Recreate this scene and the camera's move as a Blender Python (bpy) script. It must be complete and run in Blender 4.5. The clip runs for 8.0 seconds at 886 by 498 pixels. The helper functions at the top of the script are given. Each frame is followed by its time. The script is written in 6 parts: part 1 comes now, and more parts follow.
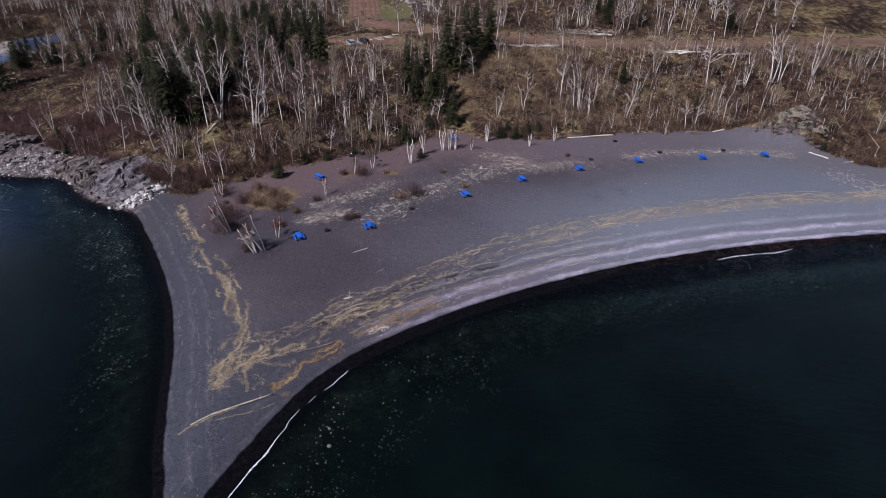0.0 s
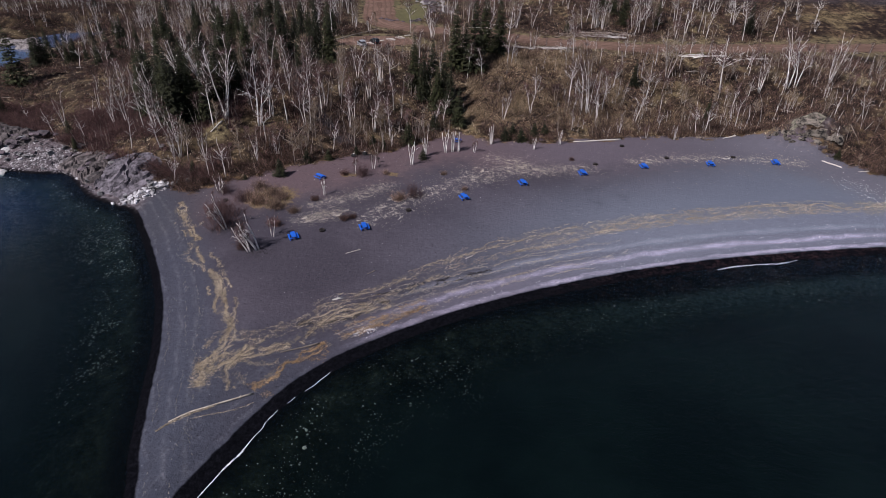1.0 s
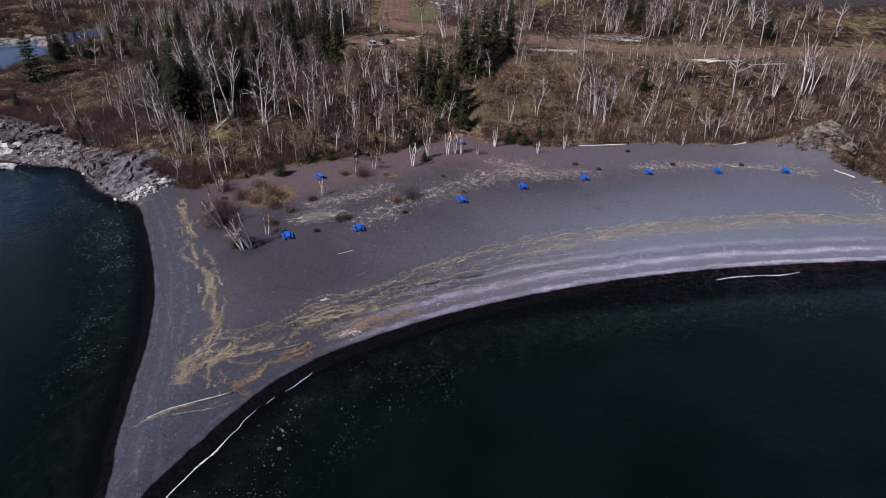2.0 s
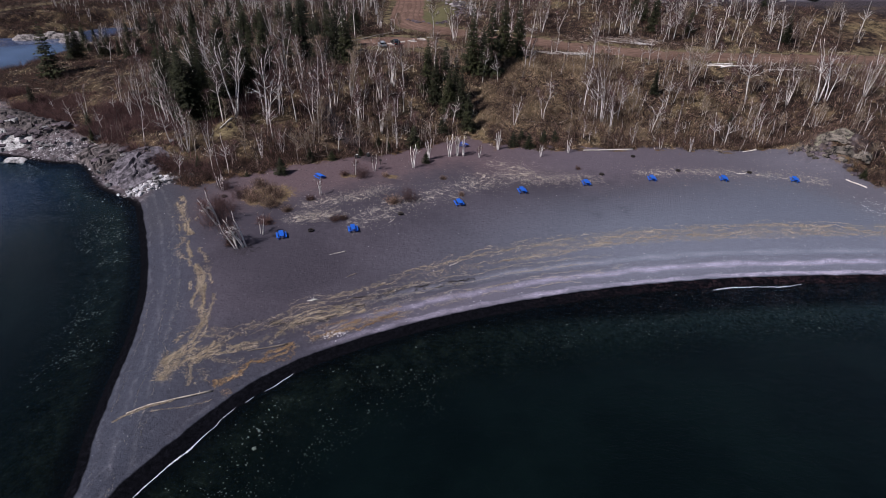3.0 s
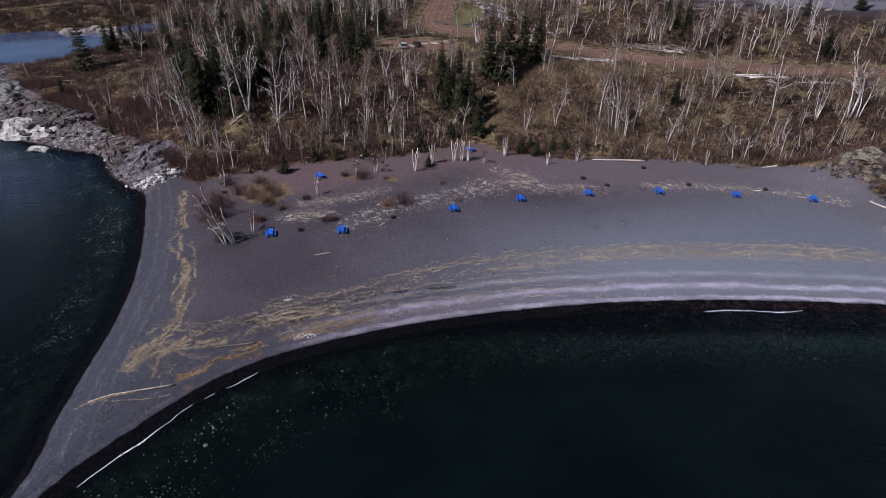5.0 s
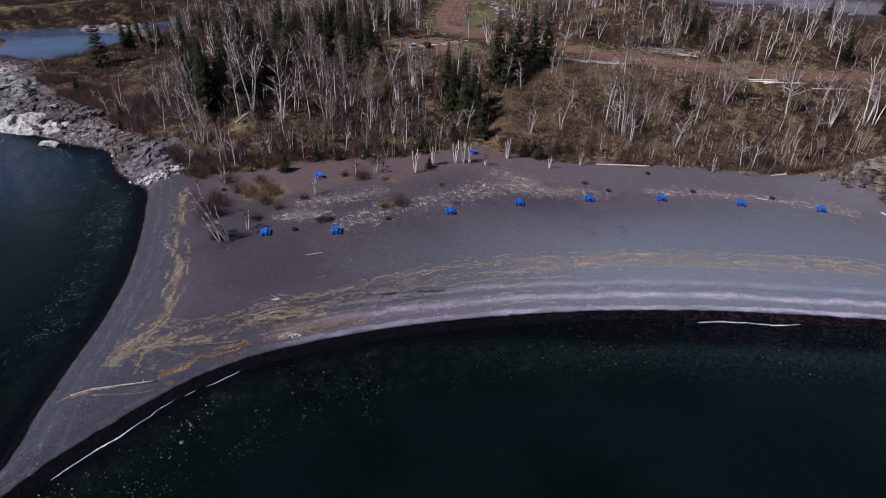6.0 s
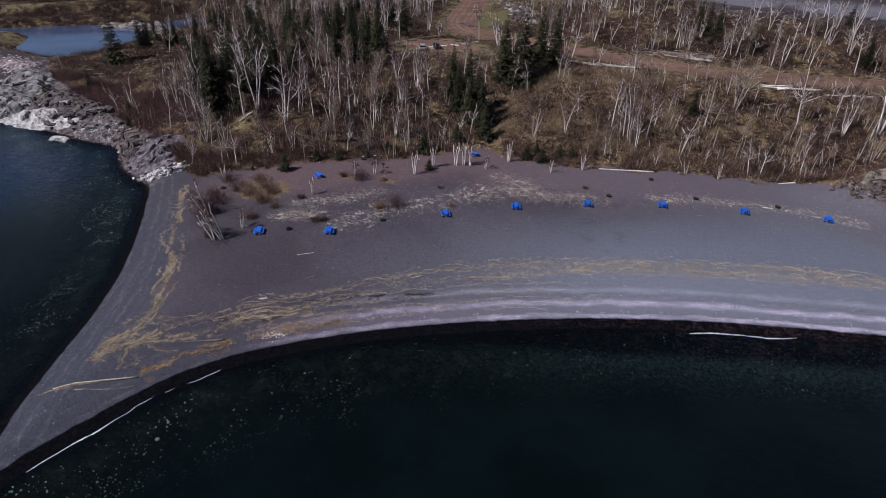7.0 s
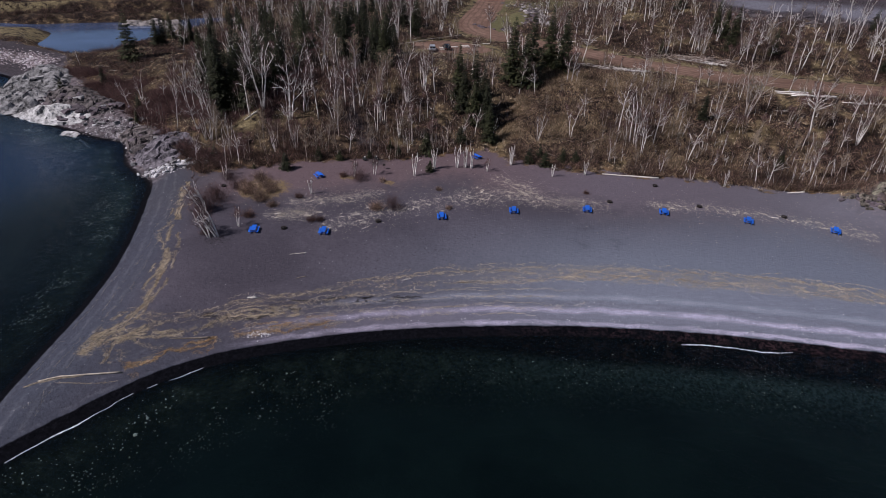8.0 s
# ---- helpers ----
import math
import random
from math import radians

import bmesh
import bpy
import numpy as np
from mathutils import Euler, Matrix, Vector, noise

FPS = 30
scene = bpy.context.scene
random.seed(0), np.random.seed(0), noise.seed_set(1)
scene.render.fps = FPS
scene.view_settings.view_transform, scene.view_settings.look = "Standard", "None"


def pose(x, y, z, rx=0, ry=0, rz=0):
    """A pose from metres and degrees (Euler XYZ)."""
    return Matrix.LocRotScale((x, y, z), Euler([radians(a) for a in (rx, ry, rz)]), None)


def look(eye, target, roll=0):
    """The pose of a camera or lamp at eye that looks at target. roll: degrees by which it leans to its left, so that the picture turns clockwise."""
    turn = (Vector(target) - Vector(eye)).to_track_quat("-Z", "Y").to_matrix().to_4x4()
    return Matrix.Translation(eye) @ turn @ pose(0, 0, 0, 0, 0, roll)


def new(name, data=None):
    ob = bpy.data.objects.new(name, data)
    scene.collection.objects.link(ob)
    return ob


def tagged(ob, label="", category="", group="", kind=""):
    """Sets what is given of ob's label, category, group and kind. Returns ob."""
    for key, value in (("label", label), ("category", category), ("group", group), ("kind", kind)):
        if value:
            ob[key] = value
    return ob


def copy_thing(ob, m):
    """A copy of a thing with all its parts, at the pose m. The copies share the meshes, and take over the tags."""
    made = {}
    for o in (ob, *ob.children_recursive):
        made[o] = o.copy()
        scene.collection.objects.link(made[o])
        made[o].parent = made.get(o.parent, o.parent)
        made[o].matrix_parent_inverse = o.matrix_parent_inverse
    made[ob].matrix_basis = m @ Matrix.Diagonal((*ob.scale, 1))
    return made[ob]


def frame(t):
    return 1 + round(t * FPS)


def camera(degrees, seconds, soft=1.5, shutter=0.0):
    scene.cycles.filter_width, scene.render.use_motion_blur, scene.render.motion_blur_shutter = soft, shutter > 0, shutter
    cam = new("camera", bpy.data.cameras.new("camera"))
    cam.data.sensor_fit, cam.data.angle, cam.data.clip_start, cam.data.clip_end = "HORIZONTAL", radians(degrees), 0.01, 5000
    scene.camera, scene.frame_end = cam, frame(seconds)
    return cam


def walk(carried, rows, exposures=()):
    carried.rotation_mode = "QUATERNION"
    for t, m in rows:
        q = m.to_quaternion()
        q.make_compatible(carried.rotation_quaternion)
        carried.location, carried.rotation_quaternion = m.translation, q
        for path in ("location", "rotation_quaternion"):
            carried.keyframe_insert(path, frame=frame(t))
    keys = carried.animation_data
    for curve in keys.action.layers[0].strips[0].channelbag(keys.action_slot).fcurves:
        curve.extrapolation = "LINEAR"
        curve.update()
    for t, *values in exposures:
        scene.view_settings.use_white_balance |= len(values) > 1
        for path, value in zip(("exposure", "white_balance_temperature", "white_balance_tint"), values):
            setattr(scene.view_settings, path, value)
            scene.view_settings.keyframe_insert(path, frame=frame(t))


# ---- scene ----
# ---------------------------------------------------------------- camera
cam = camera(73.8, 8.0, soft=0.55)
METRES, EYE, TILT, LEAN, TURN = 36.0, 50.0, -31.0, -1.0, 0.0
ROWS = [
    (0.0, 0.0, 0.0, 0.0, 0.0, -0.0, -0.0),
    (0.5, 0.0602, 0.0093, 0.0054, 0.99, 0.03, -0.66),
    (1.0, 0.1202, 0.0195, 0.0121, 2.04, 0.03, -1.35),
    (1.5, 0.1798, 0.0304, 0.0194, 3.05, 0.03, -2.03),
    (3.0, 0.36, 0.0683, 0.0455, 6.04, -0.05, -4.02),
    (3.5, 0.4196, 0.0829, 0.0564, 7.09, -0.12, -4.72),
    (4.0, 0.4786, 0.099, 0.0671, 8.14, -0.19, -5.42),
    (4.5, 0.5375, 0.1159, 0.0784, 9.13, -0.25, -6.09),
    (6.0, 0.714, 0.1727, 0.1196, 12.21, -0.6, -8.11),
    (6.5, 0.7723, 0.1943, 0.1349, 13.18, -0.74, -8.73),
    (7.0, 0.8299, 0.2168, 0.1505, 14.23, -0.88, -9.4),
    (7.5, 0.8865, 0.2405, 0.167, 15.27, -1.05, -10.06),
    (8.0, 0.9415, 0.265, 0.1841, 16.32, -1.22, -10.74),
]
walk(cam, [(t, pose(0, 0, EYE, TILT, LEAN, TURN) @ pose(METRES * x, METRES * y, METRES * z, 90 + pitch, roll, yaw)) for t, x, y, z, yaw, pitch, roll in ROWS],
     exposures=[(0.0, 0.14, 5900, 20.0), (8.0, 0.0, 5900, 20.0)])

# ---------------------------------------------------------------- light
SUN_ELEV, SUN_AZ = 47.0, 229.0          # azimuth clockwise from +y: the light comes from -x and a little from the lake
world = bpy.data.worlds.new("sky")
scene.world = world
world.use_nodes = True
wn = world.node_tree
sky = wn.nodes.new("ShaderNodeTexSky")
sky.sky_type, sky.sun_disc = "NISHITA", False
sky.sun_elevation, sky.sun_rotation = radians(SUN_ELEV), radians(SUN_AZ)
wn.links.new(sky.outputs[0], wn.nodes["Background"].inputs[0])
wn.nodes["Background"].inputs[1].default_value = 0.05
sun_data = bpy.data.lights.new("sun", "SUN")
sun_data.energy, sun_data.angle, sun_data.color = 5.0, radians(0.53), (1.0, 0.95, 0.88)
sun = new("sun", sun_data)
sa, se = radians(SUN_AZ), radians(SUN_ELEV)
sun.matrix_world = look((0, 0, 0), (-math.sin(sa) * math.cos(se), -math.cos(sa) * math.cos(se), -math.sin(se)))


# ---------------------------------------------------------------- terrain shape
def vnoise(x, y, scale, seed=0):
    """Smooth value noise in 0..1 on numpy arrays."""
    x, y = np.asarray(x, float) / scale, np.asarray(y, float) / scale
    i, j = np.floor(x).astype(np.int64), np.floor(y).astype(np.int64)
    u, v = x - i, y - j
    u, v = u * u * (3 - 2 * u), v * v * (3 - 2 * v)

    def lattice(a, b):
        n = (a * 374761393 + b * 668265263 + seed * 974711) & 0xFFFFFFFF
        n = ((n ^ (n >> 13)) * 1274126177) & 0xFFFFFFFF
        return ((n ^ (n >> 16)) & 0xFFFF) / 65535.0
    return (lattice(i, j) * (1 - u) * (1 - v) + lattice(i + 1, j) * u * (1 - v)
            + lattice(i, j + 1) * (1 - u) * v + lattice(i + 1, j + 1) * u * v)


def fbm(x, y, scale, seed=0, octaves=3):
    total, amp, norm = 0, 1.0, 0
    for o in range(octaves):
        total = total + amp * vnoise(x, y, scale / 2 ** o, seed + 17 * o)
        norm, amp = norm + amp, amp * 0.5
    return total / norm


def ss(a, b, x):
    u = np.clip((np.asarray(x, float) - a) / (b - a), 0, 1)
    return u * u * (3 - 2 * u)


def spline(points, n=4):
    p = np.array(points, float)
    p = np.vstack([2 * p[0] - p[1], p, 2 * p[-1] - p[-2]])
    out = []
    for k in range(1, len(p) - 2):
        for u in np.arange(n) / n:
            a, b, c, d = p[k - 1:k + 3]
            out.append(0.5 * (2 * b + (c - a) * u + (2 * a - 5 * b + 4 * c - d) * u ** 2 + (3 * b - a - 3 * c + d) * u ** 3))
    return np.array(out + [p[-2]])


def line_distance(x, y, line):
    best = np.full(np.shape(x), 1e9)
    for (ax, ay), (bx, by) in zip(line[:-1], line[1:]):
        ex, ey = bx - ax, by - ay
        u = np.clip(((x - ax) * ex + (y - ay) * ey) / (ex * ex + ey * ey + 1e-9), 0, 1)
        best = np.minimum(best, (x - ax - u * ex) ** 2 + (y - ay - u * ey) ** 2)
    return np.sqrt(best)


def inside(x, y, ring):
    odd = np.zeros(np.shape(x), bool)
    for (ax, ay), (bx, by) in zip(ring, np.roll(ring, -1, axis=0)):
        if ay != by:
            odd ^= ((ay > y) != (by > y)) & (x < (bx - ax) * (y - ay) / (by - ay) + ax)
    return odd


# shorelines: the lee cove and rocky point to the west, the sweeping gravel bay to the east; both start at the spit's tip
SHORE_WEST = spline([(-24, 25), (-25.6, 35.5), (-27.8, 41), (-30.3, 48.5), (-33, 57), (-36.2, 65), (-39.8, 72), (-45, 80.5), (-50, 88),
                     (-54.5, 94), (-58, 95.8), (-62, 97.6), (-66, 100), (-71, 105), (-76, 109), (-82, 108.5), (-88, 109.5), (-97, 110.5), (-109, 111.5),
                     (-118, 112.5), (-126, 115), (-131, 122), (-135, 128), (-142, 135), (-155, 136), (-180, 130), (-215, 124)])
SHORE_WEST = np.vstack([SHORE_WEST, [(-3000, 60)]])
SHORE_EAST = spline([(-24, 25), (-22.2, 35.5), (-19.6, 42.3), (-16, 50), (-12, 55.3), (-6.2, 60.3), (0.8, 65.1), (8.5, 69.5), (19.5, 74.7),
                     (33.7, 80.2), (48.7, 84.6), (63, 87.7), (79, 90.5), (100, 93), (125, 92), (150, 88)])
SHORE_EAST = np.vstack([SHORE_EAST, [(3000, -200)]])
LAND = np.vstack([SHORE_WEST[::-1], SHORE_EAST[1:], [(3000, 3000), (-3000, 3000)]])
WOODS_EDGE = np.array([(-260, 150), (-170, 160), (-146, 157), (-135, 148), (-125, 137), (-95, 123), (-80, 116), (-65, 109.5), (-55, 103), (-47, 98.5), (-38, 104),
                       (-26, 111.5), (-12, 118.5), (-2, 127), (4, 130.5), (10, 126), (25, 128), (41, 131.5), (55, 133), (67, 134.5), (73, 131.5), (80, 126), (86, 118.7), (100, 112), (140, 104)], float)
ROAD = spline([(180, 202), (150, 195), (130, 192), (111, 190), (88, 186), (70, 184), (55, 182.5), (41, 185.5), (27, 188), (14, 194), (0, 198.5), (-12, 202), (-22, 209), (-27, 222), (-30, 245), (-36, 280)])
POND = spline([(-218, 176.5), (-200, 177.5), (-187, 182.5), (-179, 180.5), (-172, 172), (-167, 165.5), (-158, 163.5), (-146, 161.5), (-137, 165), (-133, 177), (-134, 205), (-130, 232), (-150, 234),
               (-162, 214), (-176, 206), (-188, 197.5), (-197, 189.5), (-208, 185.5), (-222, 182), (-218, 176.5)])
TRACK = spline([(-250, 178), (-217, 193), (-197, 214), (-184, 245), (-176, 290)])
# straw drift lines left by high water: control points, half width
WRACK = [(spline([(-46.7, 94.7), (-41, 85.8), (-35.7, 77.1), (-31, 70.9), (-26.9, 62.8), (-24.8, 58.2), (-25.4, 54.2), (-24.9, 49.5)]), 1.0),
         (spline([(-24.7, 57.6), (-19.7, 59.2), (-15.9, 61.9), (-13.4, 65.5), (-6, 70.5), (2.2, 77.5), (11.6, 83.6), (23, 88.6), (36.5, 94), (49, 98.4), (60, 101), (73, 102), (90, 103)]), 0.8),
         (spline([(-10.1, 63.5), (-5.9, 68.2), (2.2, 75.3), (11.3, 80.3), (24.3, 86.7), (36.3, 92.2), (48.6, 95.8), (61, 99.2), (74, 100)]), 0.5),
         (spline([(-25, 51.8), (-23.3, 54.3), (-19, 56), (-15.5, 59.4), (-11.6, 63.3), (-5, 67)]), 1.1),
         (spline([(-20.8, 49.8), (-22.7, 53), (-21.2, 56.5)]), 0.5),
         (spline([(-18.8, 49.9), (-16.4, 53.8), (-14.1, 56.4), (-10.3, 60.2), (-6.8, 62.7), (0.4, 67.8)]), 0.6)]
LITTER = [(spline([(-11, 88.6), (-5.8, 94.6), (-2.5, 98.3), (4.5, 104.9), (10, 107)]), 3.2), (spline([(6, 108), (13.2, 111.6), (18, 114), (11, 117)]), 3.4),
          (spline([(16, 111), (24.3, 112.5), (30, 113)]), 2.6), (spline([(40, 118), (50, 120.5), (66, 122), (76, 120)]), 2.2), (spline([(-22, 93), (-15, 97), (-9, 102)]), 2.2), (spline([(-22, 88), (-16, 91)]), 1.8)]
POND_LEVEL, ROAD_LEVEL = 1.3, 12.5


def into_woods(x, y):
    return y - np.interp(x, WOODS_EDGE[:, 0], WOODS_EDGE[:, 1]) + 3.0 * (fbm(x, y, 7, 5) - 0.5)


def land_distance(x, y):
    d = np.minimum(line_distance(x, y, SHORE_WEST), line_distance(x, y, SHORE_EAST))
    return np.where(inside(x, y, LAND), d, -d)


def pond_depth(x, y):
    d = line_distance(x, y, POND)
    return np.where(inside(x, y, POND), d, -d)


def road_distance(x, y):
    lot = np.hypot((x + 22) / 1.5, y - 181.5) - 2.0
    return np.minimum(line_distance(x, y, ROAD), np.maximum(lot, 0))


def height(x, y):
    x, y = np.asarray(x, float), np.asarray(y, float)
    d, s = land_distance(x, y), into_woods(x, y)
    rocky = ss(-51, -57, x)
    shore = np.where(d > 0, 0.24 + 2.8 * (1 - np.exp(-np.maximum(d, 0) / 14)), 0.24 - 0.115 * np.maximum(-d, 0) ** 1.12)
    lee = line_distance(x, y, SHORE_WEST) < line_distance(x, y, SHORE_EAST)
    shore = np.where(lee & (d < 0), 0.24 - 0.21 * np.maximum(-d, 0) ** 0.95, shore)
    shore = np.maximum(shore, -30)
    shore = shore + rocky * ss(0, 9, d) * (1.2 + 2.2 * (fbm(x, y, 9, 3) - 0.4)) * ss(-150, -132, x)
    shore = shore + 0.10 * (fbm(x, y, 5, 11) - 0.5) * ss(0, 3, d)
    rise = 1.2 + 8.6 * ss(-118, -42, x)
    z = shore + rise * ss(0, 42, s) * ss(0, 12, d)
    z = z + np.where(s > 0, 1.0, 0.0) * ss(0, 6, s) * 1.3 * (fbm(x, y, 14, 7) - 0.5)
    steep = ss(5, 35, x)
    back = np.maximum(y - 199, 0)
    z = z + steep * np.minimum(0.23 * back, 10 + 0.08 * back) + (1 - steep) * np.minimum(0.05 * back * ss(-120, -40, x), 40)
    z = z + 5.5 * np.exp(-((x - 81) / 9) ** 2 - ((y - 131) / 6.5) ** 2) * (0.7 + 0.6 * fbm(x, y, 4, 21))
    r = road_distance(x, y)
    flat = 1 - ss(8.0, 15.0, r)
    level = ROAD_LEVEL + 0.012 * np.clip(y - 205, 0, 200)
    z = z + (level - z) * flat
    p = pond_depth(x, y)
    z = z + 3.0 * ss(0.5, 6, -p) * ss(4, 9, y - 183 - 0.72 * (x + 222)) * ss(-128, -150, x)
    z = z + (POND_LEVEL - 0.35 - 0.06 * np.clip(p, 0, 15) - z) * ss(-7, 1.5, p)
    return z


def axis(parts):
    return np.unique(np.round(np.concatenate([np.arange(a, b, step) for a, b, step in parts] + [[parts[-1][1]]]), 3))


GX = axis([(-3000, -600, 300), (-600, -260, 20), (-260, -145, 2.5), (-145, -60, 1.2), (-60, 95, 0.6), (95, 200, 3), (200, 600, 25), (600, 3000, 300)])
GY = axis([(-1500, -300, 200), (-300, -40, 20), (-40, 20, 4), (20, 136, 0.6), (136, 240, 1.5), (240, 420, 5), (420, 800, 30), (800, 3000, 300)])
MX, MY = np.meshgrid(GX, GY)
MZ = height(MX, MY)


def ground_z(x, y):
    x, y = np.asarray(x, float), np.asarray(y, float)
    i = np.clip(np.searchsorted(GX, x) - 1, 0, len(GX) - 2)
    j = np.clip(np.searchsorted(GY, y) - 1, 0, len(GY) - 2)
    u, v = (x - GX[i]) / (GX[i + 1] - GX[i]), (y - GY[j]) / (GY[j + 1] - GY[j])
    return MZ[j, i] * (1 - u) * (1 - v) + MZ[j, i + 1] * u * (1 - v) + MZ[j + 1, i] * (1 - u) * v + MZ[j + 1, i + 1] * u * v


# terrain end
# ---------------------------------------------------------------- materials
def node(nt, kind, ins=None, **props):
    n = nt.nodes.new("ShaderNode" + kind)
    for key, value in props.items():
        setattr(n, key, value)
    for key, value in (ins or {}).items():
        if isinstance(value, bpy.types.NodeSocket):
            nt.links.new(value, n.inputs[key])
        else:
            n.inputs[key].default_value = value
    return n


def ramp(nt, fac, stops):
    n = nt.nodes.new("ShaderNodeValToRGB")
    nt.links.new(fac, n.inputs[0])
    e = n.color_ramp.elements
    while len(e) < len(stops):
        e.new(0.5)
    for item, (at, col) in zip(e, stops):
        item.position, item.color = at, (*col, 1) if len(col) == 3 else col
    return n.outputs[0]


def grey(nt, fac, lo, hi, a=0.0, b=1.0):
    """Map fac from lo..hi to a..b, clamped, smooth."""
    n = node(nt, "MapRange", {0: fac, 1: lo, 2: hi, 3: a, 4: b}, interpolation_type="SMOOTHSTEP")
    return n.outputs[0]


def noise_tex(nt, scale, detail=4.0, rough=0.55, vec=None, distort=0.0):
    ins = {"Scale": scale, "Detail": detail, "Roughness": rough, "Distortion": distort}
    if vec:
        ins["Vector"] = vec
    return node(nt, "TexNoise", ins).outputs[0]


def mixc(nt, fac, a, b, blend="MIX"):
    n = nt.nodes.new("ShaderNodeMix")
    n.data_type, n.blend_type = "RGBA", blend
    for idx, v in ((0, fac), (6, a), (7, b)):
        if isinstance(v, bpy.types.NodeSocket):
            nt.links.new(v, n.inputs[idx])
        else:
            n.inputs[idx].default_value = v if idx == 0 else (*v, 1)
    return n.outputs[2]


def calc(nt, op, a, b=0.0, c=0.0):
    n = nt.nodes.new("ShaderNodeMath")
    n.operation = op
    for i, v in enumerate((a, b, c)):
        if isinstance(v, bpy.types.NodeSocket):
            nt.links.new(v, n.inputs[i])
        else:
            n.inputs[i].default_value = v
    return n.outputs[0]


def start(name, rough=0.85, metal=0.0, spec=0.35):
    m = bpy.data.materials.new(name)
    m.use_nodes = True
    nt = m.node_tree
    b = nt.nodes["Principled BSDF"]
    b.inputs["Roughness"].default_value, b.inputs["Metallic"].default_value = rough, metal
    b.inputs["Specular IOR Level"].default_value = spec
    return m, nt, b


def bump(nt, b, height_socket, strength=0.5, distance=0.05):
    n = node(nt, "Bump", {"Height": height_socket, "Strength": strength, "Distance": distance})
    nt.links.new(n.outputs[0], b.inputs["Normal"])


def spotted(name, dark, light, scale=3.0, fine=25.0, rough=0.85, relief=0.4, dist=0.03, spec=0.35, vary=0.0, metal=0.0, world_space=False, each=0.0, cracks=0.0, sharp=0.16):
    """A two-scale mottled surface, the base of most materials here; vary shifts each object's tone."""
    m, nt, b = start(name, rough, metal, spec)
    co = node(nt, "NewGeometry").outputs["Position"] if world_space else node(nt, "TexCoord").outputs["Object"]
    n1, n2 = noise_tex(nt, scale, 4, 0.6, co), noise_tex(nt, fine, 3, 0.6, co)
    f = calc(nt, "ADD", calc(nt, "MULTIPLY", n1, 0.65), calc(nt, "MULTIPLY", n2, 0.35))
    col = ramp(nt, f, [(0.5 - sharp, dark), (0.5 + sharp, light)])
    if cracks:
        swirl = node(nt, "TexNoise", {"Vector": co, "Scale": 0.7, "Detail": 3.0}).outputs["Color"]
        bent = node(nt, "VectorMath", {0: swirl, 1: (1.6, 1.6, 1.6), 2: co}, operation="MULTIPLY_ADD")
        v = node(nt, "TexVoronoi", {"Vector": node(nt, "Mapping", {"Vector": bent.outputs[0], "Rotation": (0, 0, 0.6), "Scale": (0.45, 1.2, 1.3)}).outputs[0], "Scale": cracks}, feature="DISTANCE_TO_EDGE")
        gap = grey(nt, calc(nt, "ADD", v.outputs["Distance"], calc(nt, "MULTIPLY_ADD", n2, 0.22, calc(nt, "MULTIPLY_ADD", n1, 0.35, -0.28))), 0.0, 0.06)
        col = mixc(nt, gap, tuple(c * 0.4 for c in dark), col)
        f = calc(nt, "ADD", f, calc(nt, "MULTIPLY", gap, 0.5))
    if each:
        twig = node(nt, "NewGeometry").outputs["Random Per Island"]
        tone = node(nt, "HueSaturation", {"Color": col, "Saturation": grey(nt, twig, 0.6, 1, 1.05, 0.75), "Value": grey(nt, calc(nt, "POWER", twig, 2.2), 0, 1, 1 - each, 1 + 2.2 * each)})
        col = tone.outputs[0]
    if vary:
        r = node(nt, "ObjectInfo").outputs["Random"]
        tone = node(nt, "HueSaturation", {"Color": col, "Value": grey(nt, r, 0, 1, 1 - vary, 1 + vary)})
        col = tone.outputs[0]
    nt.links.new(col, b.inputs["Base Color"])
    if relief:
        bump(nt, b, f, relief, dist)
    return m


